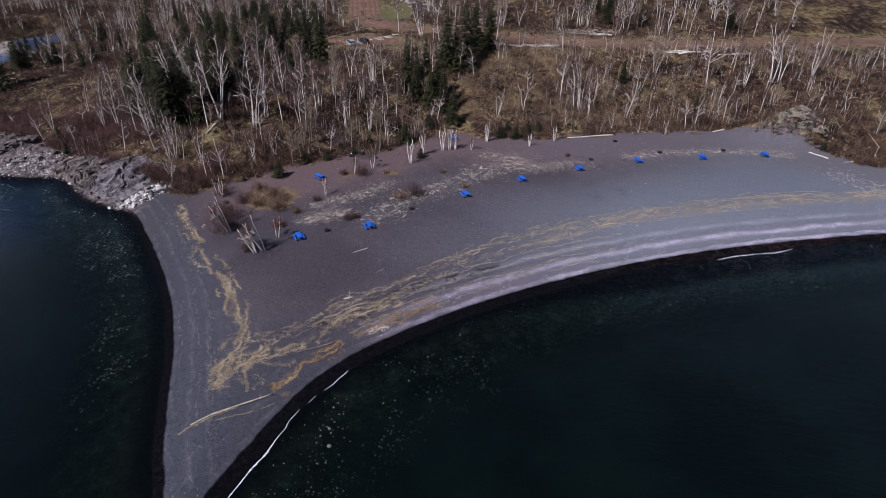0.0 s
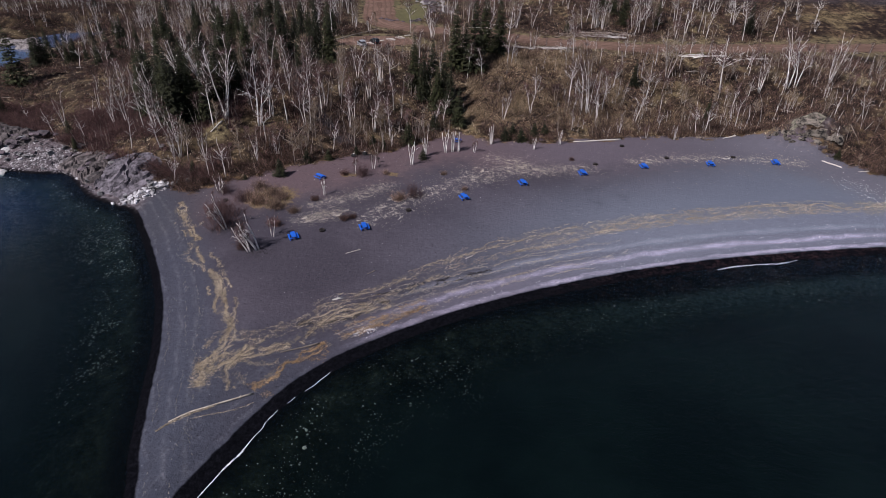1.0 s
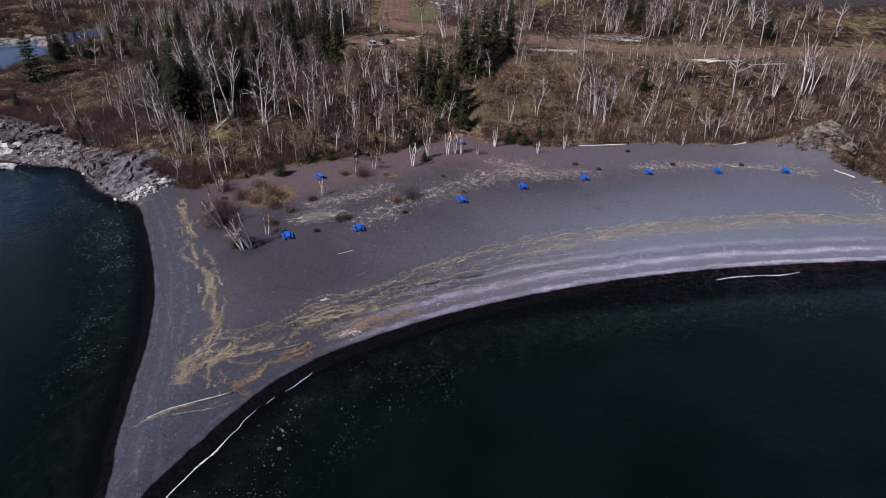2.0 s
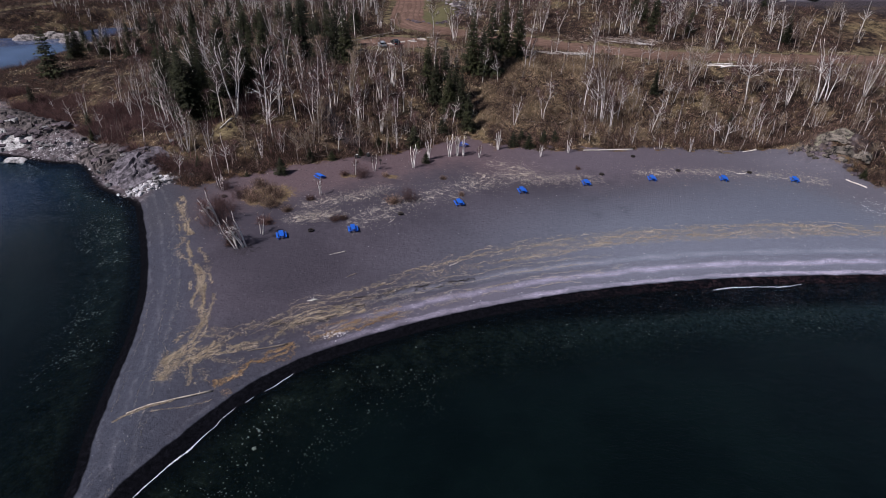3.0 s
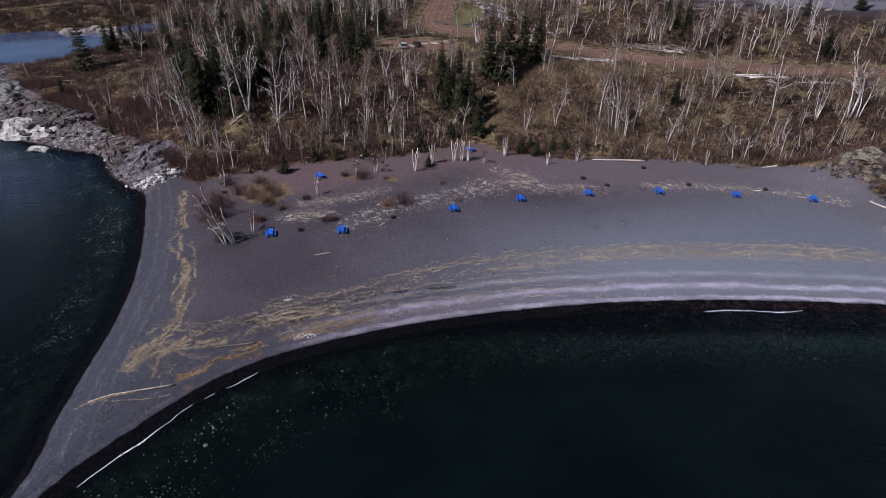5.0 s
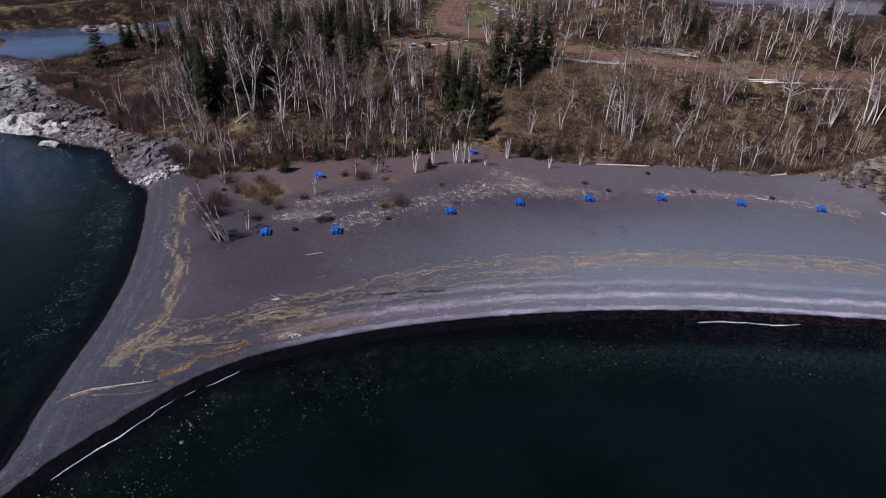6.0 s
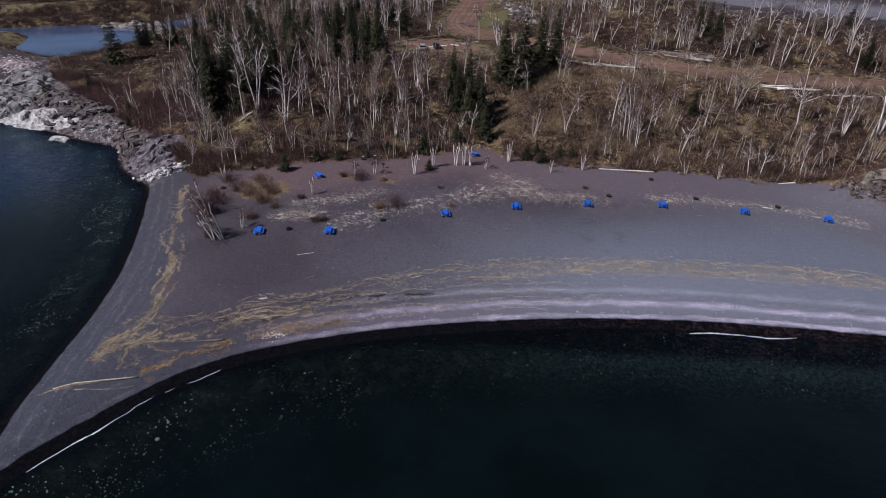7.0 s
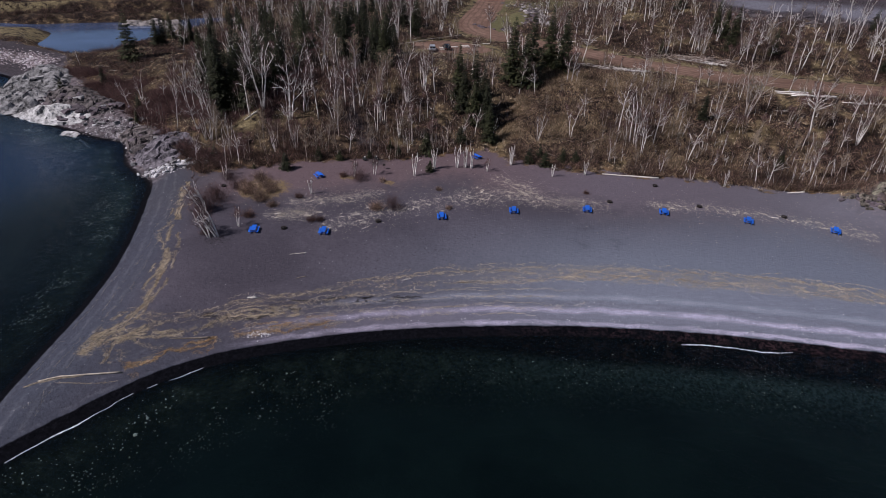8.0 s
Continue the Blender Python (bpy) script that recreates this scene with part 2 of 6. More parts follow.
def make_ground():
    m, nt, b = start("ground_cover", 0.9)
    co = node(nt, "NewGeometry").outputs["Position"]

    def attr(name):
        return node(nt, "Attribute", attribute_name=name).outputs["Fac"]
    big, mid, fine = noise_tex(nt, 0.06, 4, 0.6, co), noise_tex(nt, 0.45, 5, 0.6, co), noise_tex(nt, 5.0, 4, 0.65, co)
    tiny = noise_tex(nt, 9.0, 2, 0.7, co)
    grain = noise_tex(nt, 2.2, 6, 0.85, co)
    # dark volcanic sand: purple-grey inland, blue-grey toward the bay
    sand = mixc(nt, grey(nt, big, 0.38, 0.62), (0.049, 0.041, 0.047), (0.067, 0.056, 0.063))
    blue = calc(nt, "MULTIPLY", grey(nt, attr("east"), 34, 12), grey(nt, attr("along"), -16, 42))
    sand = mixc(nt, blue, sand, (0.124, 0.130, 0.148))
    sand = mixc(nt, grey(nt, attr("along"), 30, 70, 0.0, 0.7), sand, (0.112, 0.119, 0.139))
    sand = mixc(nt, calc(nt, "MULTIPLY", grey(nt, attr("west"), 10, 4), 0.75), sand, (0.048, 0.051, 0.063))
    sand = mixc(nt, grey(nt, attr("north"), 66, 50, 0.0, 0.65), sand, (0.046, 0.049, 0.060))
    inland = calc(nt, "ADD", attr("woods"), calc(nt, "MULTIPLY", calc(nt, "SUBTRACT", mid, 0.5), 14.0))
    sand = mixc(nt, calc(nt, "MULTIPLY", grey(nt, inland, -21, -9), calc(nt, "MULTIPLY", grey(nt, attr("along"), -45, -33), grey(nt, attr("along"), 30, 75, 1.0, 0.45))), sand, mixc(nt, grey(nt, attr("along"), -5, 35), (0.104, 0.072, 0.075), (0.098, 0.081, 0.094)))
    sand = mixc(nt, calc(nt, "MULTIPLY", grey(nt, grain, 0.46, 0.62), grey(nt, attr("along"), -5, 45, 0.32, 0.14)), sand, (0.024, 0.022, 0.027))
    # shade inside dimples and footprints put into the sand colour as dark dots
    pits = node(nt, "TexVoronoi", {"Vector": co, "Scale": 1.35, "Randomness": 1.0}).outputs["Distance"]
    dimple_shade = calc(nt, "MULTIPLY", grey(nt, calc(nt, "MULTIPLY_ADD", fine, 0.25, pits), 0.30, 0.20), calc(nt, "MULTIPLY", grey(nt, attr("along"), 0, 32, 1.0, 0.3), grey(nt, mid, 0.36, 0.54, 0.1, 0.9)))
    sand = mixc(nt, dimple_shade, sand, (0.016, 0.014, 0.017))
    chips = node(nt, "TexVoronoi", {"Vector": co, "Scale": 2.1, "Randomness": 1.0})
    bright = calc(nt, "MULTIPLY", grey(nt, chips.outputs["Distance"], 0.16, 0.08), grey(nt, node(nt, "SeparateColor", {"Color": chips.outputs["Color"]}).outputs[0], 0.92, 0.99, 0.0, 0.8))
    sand = mixc(nt, bright, sand, (0.24, 0.22, 0.23))
    pale = calc(nt, "MULTIPLY", grey(nt, grain, 0.50, 0.38), grey(nt, mid, 0.35, 0.65))
    sand = mixc(nt, calc(nt, "MULTIPLY", pale, 0.10), sand, (0.21, 0.19, 0.20))
    # faint lines left by falling water, level with the shore
    for key, side in (("east", 7.0), ("west", 7.0)):
        level = calc(nt, "ADD", attr(key), calc(nt, "MULTIPLY", calc(nt, "SUBTRACT", noise_tex(nt, 0.22, 4, 0.6, co), 0.5), 2.4))
        line = calc(nt, "POWER", calc(nt, "MULTIPLY_ADD", calc(nt, "SINE", calc(nt, "MULTIPLY", level, 3.4)), 0.5, 0.5), 9.0)
        f = calc(nt, "MULTIPLY", calc(nt, "MULTIPLY", line, grey(nt, attr(key), side, side * 0.5)), calc(nt, "MULTIPLY", grey(nt, mid, 0.42, 0.62, 0.0, 0.6), grey(nt, fine, 0.40, 0.58, 0.1, 0.6)))
        sand = mixc(nt, f, sand, (0.155, 0.145, 0.15))
        line = calc(nt, "POWER", calc(nt, "MULTIPLY_ADD", calc(nt, "SINE", calc(nt, "MULTIPLY", level, 1.7)), 0.5, 0.5), 3.0)
        f = calc(nt, "MULTIPLY", calc(nt, "MULTIPLY", line, grey(nt, attr(key), side, side * 0.5)), grey(nt, grain, 0.42, 0.58, 0.05, 0.28))
        sand = mixc(nt, f, sand, (0.030, 0.029, 0.034))
    # pebble bands along the bay
    wob = calc(nt, "MULTIPLY", calc(nt, "SUBTRACT", noise_tex(nt, 0.25, 3, 0.5, co), 0.5), 1.6)
    east = calc(nt, "ADD", attr("east"), wob)
    along = grey(nt, attr("along"), -16, 14)

    def band(where, centre, half, soft):
        a = grey(nt, where, centre - half - soft, centre - half)
        c = grey(nt, where, centre + half, centre + half + soft, 1.0, 0.0)
        return calc(nt, "MULTIPLY", a, c)
    speck = calc(nt, "MULTIPLY", grey(nt, calc(nt, "ADD", calc(nt, "MULTIPLY", tiny, 0.65), calc(nt, "MULTIPLY", fine, 0.35)), 0.44, 0.57, 0.12, 1.0), grey(nt, mid, 0.28, 0.55, 0.55, 1.0))
    shingle = calc(nt, "MULTIPLY", calc(nt, "MULTIPLY", grey(nt, tiny, 0.52, 0.64), band(east, 5.0, 4.5, 3.0)), grey(nt, attr("along"), 0, 40, 0.0, 0.4))
    sand = mixc(nt, shingle, sand, (0.36, 0.34, 0.38))
    rich = grey(nt, noise_tex(nt, 0.11, 4, 0.65, co), 0.36, 0.62, 0.30, 1.0)
    for centre, half, soft, amount, col in ((0.60, 0.18, 0.36, 0.85, (0.62, 0.54, 0.62)), (3.0, 0.08, 0.8, 0.95, (0.58, 0.51, 0.60)), (5.7, 0.05, 0.9, 0.40, (0.44, 0.43, 0.46))):
        f = calc(nt, "MULTIPLY", calc(nt, "MULTIPLY", calc(nt, "MULTIPLY", band(east, centre, half, soft), speck), rich), calc(nt, "MULTIPLY", along, amount))
        sand = mixc(nt, f, sand, col)
    low = calc(nt, "MULTIPLY", calc(nt, "MULTIPLY", band(east, 2.0, 1.6, 1.5), along), grey(nt, attr("along"), 5, 30, 0.45, 0.15))
    sand = mixc(nt, low, sand, (0.15, 0.125, 0.145))
    straw_noise = noise_tex(nt, 0.9, 7, 0.78, co, 1.2)
    # broad faint band of old drift along the bay
    scallop = calc(nt, "ADD", attr("east"), calc(nt, "MULTIPLY", calc(nt, "SUBTRACT", noise_tex(nt, 0.14, 4, 0.6, co), 0.5), 6.0))
    f = calc(nt, "MULTIPLY", calc(nt, "MULTIPLY", band(scallop, 11.4, 1.2, 0.9), grey(nt, attr("along"), 5, 35)), calc(nt, "MULTIPLY", grey(nt, straw_noise, 0.40, 0.62, 0.05, 0.75), grey(nt, grain, 0.38, 0.58, 0.5, 1.0)))
    sand = mixc(nt, f, sand, (0.185, 0.155, 0.115))
    # straw drift lines and pale dry-grass litter
    f = calc(nt, "MULTIPLY", grey(nt, calc(nt, "ADD", calc(nt, "MULTIPLY", attr("wrack"), 0.48), calc(nt, "MULTIPLY", straw_noise, 2.2)), 1.52, 1.78), 0.32)
    sand = mixc(nt, f, sand, mixc(nt, grey(nt, attr("along"), -20, 20), (0.24, 0.18, 0.10), (0.20, 0.17, 0.125)))
    f = grey(nt, calc(nt, "ADD", calc(nt, "MULTIPLY", attr("litter"), 0.32), calc(nt, "MULTIPLY", noise_tex(nt, 1.0, 8, 0.85, co, 0.8), 2.2)), 1.45, 1.66, 0.0, 0.85)
    sand = mixc(nt, f, sand, (0.50, 0.43, 0.33))
    for centre, amount in ((4.4, 0.14), (2.4, 0.10)):
        f = calc(nt, "MULTIPLY", band(calc(nt, "ADD", attr("west"), calc(nt, "MULTIPLY", wob, 0.4)), centre, 0.05, 0.35), grey(nt, straw_noise, 0.4, 0.55, 0.0, amount))
        sand = mixc(nt, f, sand, (0.17, 0.16, 0.16))
    f = calc(nt, "MULTIPLY", attr("damp"), grey(nt, noise_tex(nt, 1.6, 7, 0.9, co), 0.45, 0.55, 0.0, 0.75))
    sand = mixc(nt, f, sand, (0.018, 0.017, 0.020))
    f = grey(nt, calc(nt, "ADD", calc(nt, "MULTIPLY", attr("tuft"), 0.7), calc(nt, "MULTIPLY", straw_noise, 2.0)), 1.4, 1.7, 0.0, 0.85)
    sand = mixc(nt, f, sand, mixc(nt, grey(nt, fine, 0.4, 0.6), (0.10, 0.065, 0.035), (0.22, 0.16, 0.075)))
    # wet edge
    reach = calc(nt, "ADD", attr("shore"), calc(nt, "MULTIPLY", calc(nt, "SUBTRACT", mid, 0.5), 0.7))
    wet = calc(nt, "MULTIPLY", grey(nt, reach, -0.15, 0.15, 1.0, 0.0), attr("dry"))
    redstone = mixc(nt, calc(nt, "MULTIPLY", calc(nt, "MULTIPLY", grey(nt, grain, 0.46, 0.60), grey(nt, mid, 0.40, 0.60)), grey(nt, attr("along"), 8, 60, 0.0, 0.65)), mixc(nt, grey(nt, grain, 0.42, 0.64), (0.0024, 0.0024, 0.0031), (0.0070, 0.0068, 0.0084)), (0.052, 0.028, 0.028))
    bed = ramp(nt, calc(nt, "ADD", calc(nt, "MULTIPLY", grain, 0.6), calc(nt, "MULTIPLY", mid, 0.4)), [(0.44, (0.0045, 0.0055, 0.005)), (0.56, (0.015, 0.018, 0.015)), (0.68, (0.085, 0.090, 0.072))])
    bed = mixc(nt, calc(nt, "ADD", grey(nt, attr("along"), 5, 55, 0.0, 0.75), grey(nt, attr("along"), -34, -60, 0.0, 0.35)), bed, mixc(nt, grey(nt, grain, 0.40, 0.62), (0.010, 0.018, 0.019), (0.085, 0.110, 0.110)))
    redstone = mixc(nt, grey(nt, calc(nt, "ADD", attr("shore"), grey(nt, attr("along"), 5, 40, 0.0, 3.5)), -2.0, -5.0), redstone, bed)
    sand = mixc(nt, wet, sand, redstone)
    sand = mixc(nt, grey(nt, inland, -10, -26), sand, mixc(nt, 1.0, sand, (0.97, 1.0, 1.07), "MULTIPLY"))
    # woodland floor: leaf litter, tan grass, red-brown brush stain, mossy green
    grassy = attr("open")
    f1, f2, f3 = noise_tex(nt, 0.10, 5, 0.6, co), noise_tex(nt, 0.5, 6, 0.7, co), noise_tex(nt, 2.5, 5, 0.7, co)
    # near-black end of the ramp carries shade between trees and brush
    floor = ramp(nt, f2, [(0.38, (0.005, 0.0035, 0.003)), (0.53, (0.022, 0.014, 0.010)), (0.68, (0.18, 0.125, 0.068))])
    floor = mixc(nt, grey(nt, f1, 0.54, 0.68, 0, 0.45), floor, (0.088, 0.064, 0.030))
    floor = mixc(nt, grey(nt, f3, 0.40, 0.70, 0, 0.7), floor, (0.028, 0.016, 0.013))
    floor = mixc(nt, calc(nt, "MULTIPLY", grassy, grey(nt, calc(nt, "ADD", calc(nt, "MULTIPLY", f3, 0.5), calc(nt, "MULTIPLY", f2, 0.5)), 0.42, 0.58, 0.05, 0.8)), floor, mixc(nt, grey(nt, f1, 0.42, 0.58), (0.120, 0.078, 0.045), (0.185, 0.140, 0.072)))
    fringe = band(inland, 0.5, 1.5, 2.5)
    floor = mixc(nt, calc(nt, "MULTIPLY", fringe, grey(nt, f2, 0.4, 0.6, 0, 0.8)), floor, (0.135, 0.085, 0.042))
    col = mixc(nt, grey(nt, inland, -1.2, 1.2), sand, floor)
    floor_grass = mixc(nt, grey(nt, f3, 0.4, 0.6), (0.205, 0.165, 0.088), (0.095, 0.074, 0.038))
    col = mixc(nt, calc(nt, "MULTIPLY", attr("verge"), grey(nt, f2, 0.38, 0.55, 0, 0.85)), col, floor_grass)
    # bare rock of the point, slag of the old quarry, lawn
    rock = ramp(nt, noise_tex(nt, 0.9, 7, 0.7, co), [(0.36, (0.028, 0.022, 0.023)), (0.52, (0.10, 0.080, 0.082)), (0.70, (0.26, 0.23, 0.23))])
    col = mixc(nt, attr("rock"), col, rock)
    slag = ramp(nt, f3, [(0.38, (0.014, 0.011, 0.012)), (0.66, (0.072, 0.060, 0.066))])
    slag = mixc(nt, attr("gravel"), slag, ramp(nt, f3, [(0.36, (0.085, 0.082, 0.095)), (0.66, (0.15, 0.145, 0.165))]))
    col = mixc(nt, attr("slag"), col, slag)
    turf = ramp(nt, f2, [(0.32, (0.070, 0.066, 0.028)), (0.7, (0.115, 0.100, 0.050))])
    col = mixc(nt, attr("lawn"), col, turf)
    nt.links.new(col, b.inputs["Base Color"])
    nt.links.new(calc(nt, "MULTIPLY_ADD", wet, -0.25, 0.95), b.inputs["Roughness"])
    nt.links.new(calc(nt, "MULTIPLY_ADD", wet, -0.115, 0.12), b.inputs["Specular IOR Level"])
    h = calc(nt, "ADD", calc(nt, "MULTIPLY", fine, 0.5), calc(nt, "MULTIPLY", tiny, 0.3))
    h = calc(nt, "ADD", h, calc(nt, "MULTIPLY", noise_tex(nt, 1.5, 3, 0.65, co), 1.1))
    bump(nt, b, h, 0.75, 0.16)
    return m


def make_water(name, deep, clear, ripple):
    m, nt, b = start(name, 0.06)
    co = node(nt, "NewGeometry").outputs["Position"]
    depth = node(nt, "Attribute", attribute_name="depth").outputs["Fac"]
    patch = noise_tex(nt, 0.08, 4, 0.6, co)
    nt.links.new(mixc(nt, grey(nt, patch, 0.35, 0.7), deep, tuple(c * 1.7 for c in deep)), b.inputs["Base Color"])
    if name == "lake_water":
        # the sky's blue reflection is put into the western cove's base colour
        cove_sky_tint = grey(nt, node(nt, "Attribute", attribute_name="cove").outputs["Fac"], 0, 1)
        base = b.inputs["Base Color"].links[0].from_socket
        nt.links.new(mixc(nt, cove_sky_tint, base, (0.0010, 0.0085, 0.025)), b.inputs["Base Color"])
        # stronger reflection given to the breezy western cove and the eastern nearshore
        breeze = grey(nt, node(nt, "Attribute", attribute_name="breeze").outputs["Fac"], 0, 1)
        nt.links.new(calc(nt, "MULTIPLY_ADD", breeze, 0.34, 0.13), b.inputs["Specular IOR Level"])
    else:
        b.inputs["Specular IOR Level"].default_value = 1.0
    # tint makes the reflected sky bluer than the sky texture
    b.inputs["Specular Tint"].default_value = (0.20, 0.58, 0.90, 1) if name == "lake_water" else (0.62, 0.78, 1.0, 1)
    w1 = noise_tex(nt, 0.9, 5, 0.7, node(nt, "Mapping", {"Vector": co, "Rotation": (0, 0, 0.5), "Scale": (0.8, 1.3, 1)}).outputs[0])
    w2 = noise_tex(nt, 5.0, 2, 0.5, co)
    bump(nt, b, calc(nt, "ADD", w1, calc(nt, "MULTIPLY", w2, 0.3)), ripple, 0.25)
    see = node(nt, "BsdfTransparent", {"Color": (*clear, 1)})
    gloss = node(nt, "BsdfGlossy", {"Roughness": 0.12, "Color": (0.5, 0.75, 1.0, 1)})
    nt.links.new(b.inputs["Normal"].links[0].from_socket, gloss.inputs["Normal"])
    fres = node(nt, "Fresnel", {"IOR": 1.14})
    nt.links.new(b.inputs["Normal"].links[0].from_socket, fres.inputs["Normal"])
    shallow = node(nt, "MixShader", {0: fres.outputs[0], 1: see.outputs[0], 2: gloss.outputs[0]})
    murk = node(nt, "MixShader", {0: grey(nt, depth, -0.1, 2.9, 0.15, 1.0), 1: shallow.outputs[0], 2: b.outputs[0]})
    nt.links.new(murk.outputs[0], nt.nodes["Material Output"].inputs[0])
    return m


M_GROUND = make_ground()
M_WATER = make_water("lake_water", (0.0014, 0.0031, 0.0028), (0.72, 0.80, 0.76), 0.65)
# the pond's blue base colour carries part of its sky reflection
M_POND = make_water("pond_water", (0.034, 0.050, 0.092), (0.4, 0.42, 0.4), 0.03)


def make_road():
    m, nt, b = start("red_dirt", 0.95, 0.0, 0.1)
    co = node(nt, "NewGeometry").outputs["Position"]
    across = node(nt, "Attribute", attribute_name="across").outputs["Fac"]
    n1, n2 = noise_tex(nt, 0.18, 5, 0.6, co), noise_tex(nt, 2.0, 6, 0.75, co)
    col = ramp(nt, n1, [(0.35, (0.115, 0.068, 0.048)), (0.65, (0.19, 0.120, 0.088))])
    wob = calc(nt, "ADD", across, calc(nt, "MULTIPLY", calc(nt, "SUBTRACT", n1, 0.5), 2.5))
    rut = calc(nt, "SINE", calc(nt, "MULTIPLY", wob, 3.3))
    col = mixc(nt, grey(nt, rut, 0.2, 1.0, 0.0, 0.55), col, (0.075, 0.042, 0.030))
    col = mixc(nt, grey(nt, n2, 0.46, 0.62, 0.0, 0.5), col, (0.085, 0.055, 0.042))
    nt.links.new(col, b.inputs["Base Color"])
    bump(nt, b, calc(nt, "SUBTRACT", n2, calc(nt, "MULTIPLY", rut, 0.4)), 0.5, 0.1)
    return m


M_ROAD = make_road()
M_BARK = spotted("birch_bark", (0.36, 0.325, 0.295), (0.92, 0.87, 0.81), 2.2, 9.0, 0.8, 0.2, 0.01, vary=0.18)
M_WHITEBARK = spotted("white_bark", (0.30, 0.275, 0.25), (0.84, 0.80, 0.75), 2.2, 9.0, 0.8, 0.2, 0.01, vary=0.08)
M_GREYBARK = spotted("grey_bark", (0.11, 0.086, 0.074), (0.52, 0.45, 0.39), 2.0, 9.0, 0.85, 0.3, 0.02, vary=0.25)
M_TWIG = spotted("birch_twigs", (0.034, 0.016, 0.015), (0.125, 0.068, 0.060), 0.8, 4.0, 0.9, 0, vary=0.35)
M_BRUSH = spotted("brush_twigs", (0.016, 0.008, 0.006), (0.125, 0.070, 0.047), 0.15, 1.4, 0.9, 0, each=0.6)
M_REDBRUSH = spotted("red_brush_twigs", (0.030, 0.014, 0.011), (0.130, 0.064, 0.046), 0.5, 2.5, 0.9, 0, vary=0.3, each=0.55)
M_STRAW = spotted("straw", (0.21, 0.158, 0.098), (0.54, 0.44, 0.30), 0.3, 3.0, 0.9, 0, each=0.35)
M_RUSTSTRAW = spotted("rust_straw", (0.17, 0.095, 0.040), (0.46, 0.30, 0.14), 0.3, 3.0, 0.9, 0, each=0.35)
M_PEAT = spotted("peat", (0.008, 0.007, 0.007), (0.03, 0.025, 0.022), 0.6, 4.0, 0.95, 0)
M_NEEDLE = spotted("spruce_needles", (0.0065, 0.0085, 0.0025), (0.038, 0.040, 0.011), 0.8, 3.0, 0.8, 0, vary=0.3)
M_SPRUCEBARK = spotted("spruce_bark", (0.05, 0.038, 0.03), (0.12, 0.095, 0.08), 2, 9, 0.9, 0.3)
M_ROCK = spotted("shore_rock", (0.018, 0.016, 0.016), (0.30, 0.285, 0.275), 0.55, 4.5, 0.85, 0.8, 0.12, vary=0.2, world_space=True, sharp=0.10)
M_WHITEROCK = spotted("washed_rock", (0.10, 0.095, 0.090), (0.52, 0.50, 0.475), 0.7, 5.0, 0.8, 0.7, 0.10, world_space=True, sharp=0.10)
M_PURPLEROCK = spotted("purple_rock", (0.018, 0.015, 0.017), (0.165, 0.143, 0.157), 1.1, 6.0, 0.85, 0.8, 0.10, world_space=True, sharp=0.10)
M_BROWNROCK = spotted("brown_rock", (0.010, 0.008, 0.0075), (0.125, 0.102, 0.095), 0.9, 6.0, 0.85, 0.8, 0.10, vary=0.15, world_space=True, sharp=0.10)
M_DARKROCK = spotted("dark_rock", (0.013, 0.010, 0.012), (0.145, 0.112, 0.122), 0.9, 6.0, 0.85, 1.0, 0.35, vary=0.25, world_space=True)
M_STONE = spotted("pale_stone", (0.26, 0.24, 0.24), (0.62, 0.60, 0.59), 0.8, 5.0, 0.8, 0.4, 0.05, vary=0.35)


def make_cobbles(name, tones):
    m, nt, b = start(name, 0.85)
    geo = node(nt, "NewGeometry")
    r = geo.outputs["Random Per Island"]
    n = noise_tex(nt, 6.0, 4, 0.6, geo.outputs["Position"])
    col = ramp(nt, r, list(zip((0.0, 0.45, 0.75, 1.0), tones)))
    nt.links.new(mixc(nt, grey(nt, n, 0.4, 0.62, 0, 0.5), col, (0.06, 0.05, 0.05)), b.inputs["Base Color"])
    bump(nt, b, n, 0.4, 0.05)
    return m


M_COBBLES = make_cobbles("mixed_cobbles", ((0.028, 0.023, 0.024), (0.11, 0.093, 0.095), (0.27, 0.245, 0.245), (0.60, 0.57, 0.56)))
M_SCREE = make_cobbles("grey_scree", ((0.030, 0.025, 0.024), (0.10, 0.085, 0.080), (0.22, 0.195, 0.185), (0.42, 0.38, 0.36)))
M_RUBBLE = make_cobbles("dark_rubble", ((0.020, 0.016, 0.017), (0.055, 0.045, 0.046), (0.12, 0.10, 0.10), (0.30, 0.26, 0.25)))
M_PINKCOBBLES = make_cobbles("pink_cobbles", ((0.05, 0.036, 0.036), (0.20, 0.155, 0.155), (0.40, 0.335, 0.335), (0.72, 0.66, 0.66)))
M_DRIFT = spotted("driftwood", (0.34, 0.29, 0.24), (0.74, 0.68, 0.60), 2.0, 9.0, 0.85, 0.3, 0.02, vary=0.25)
M_PALELOG = spotted("peeled_log", (0.40, 0.36, 0.31), (0.80, 0.76, 0.70), 2.0, 9.0, 0.85, 0.2, 0.01)
M_OLDWOOD = spotted("weathered_wood", (0.10, 0.08, 0.06), (0.26, 0.21, 0.17), 2.0, 9.0, 0.9, 0.3, 0.02, vary=0.2)
M_BEACHBRUSH = spotted("beach_brush", (0.085, 0.050, 0.036), (0.24, 0.155, 0.105), 0.8, 3.0, 0.9, 0, vary=0.25, each=0.6)
M_PALESTRAW = spotted("pale_straw", (0.26, 0.21, 0.15), (0.55, 0.48, 0.38), 0.4, 3.0, 0.9, 0)
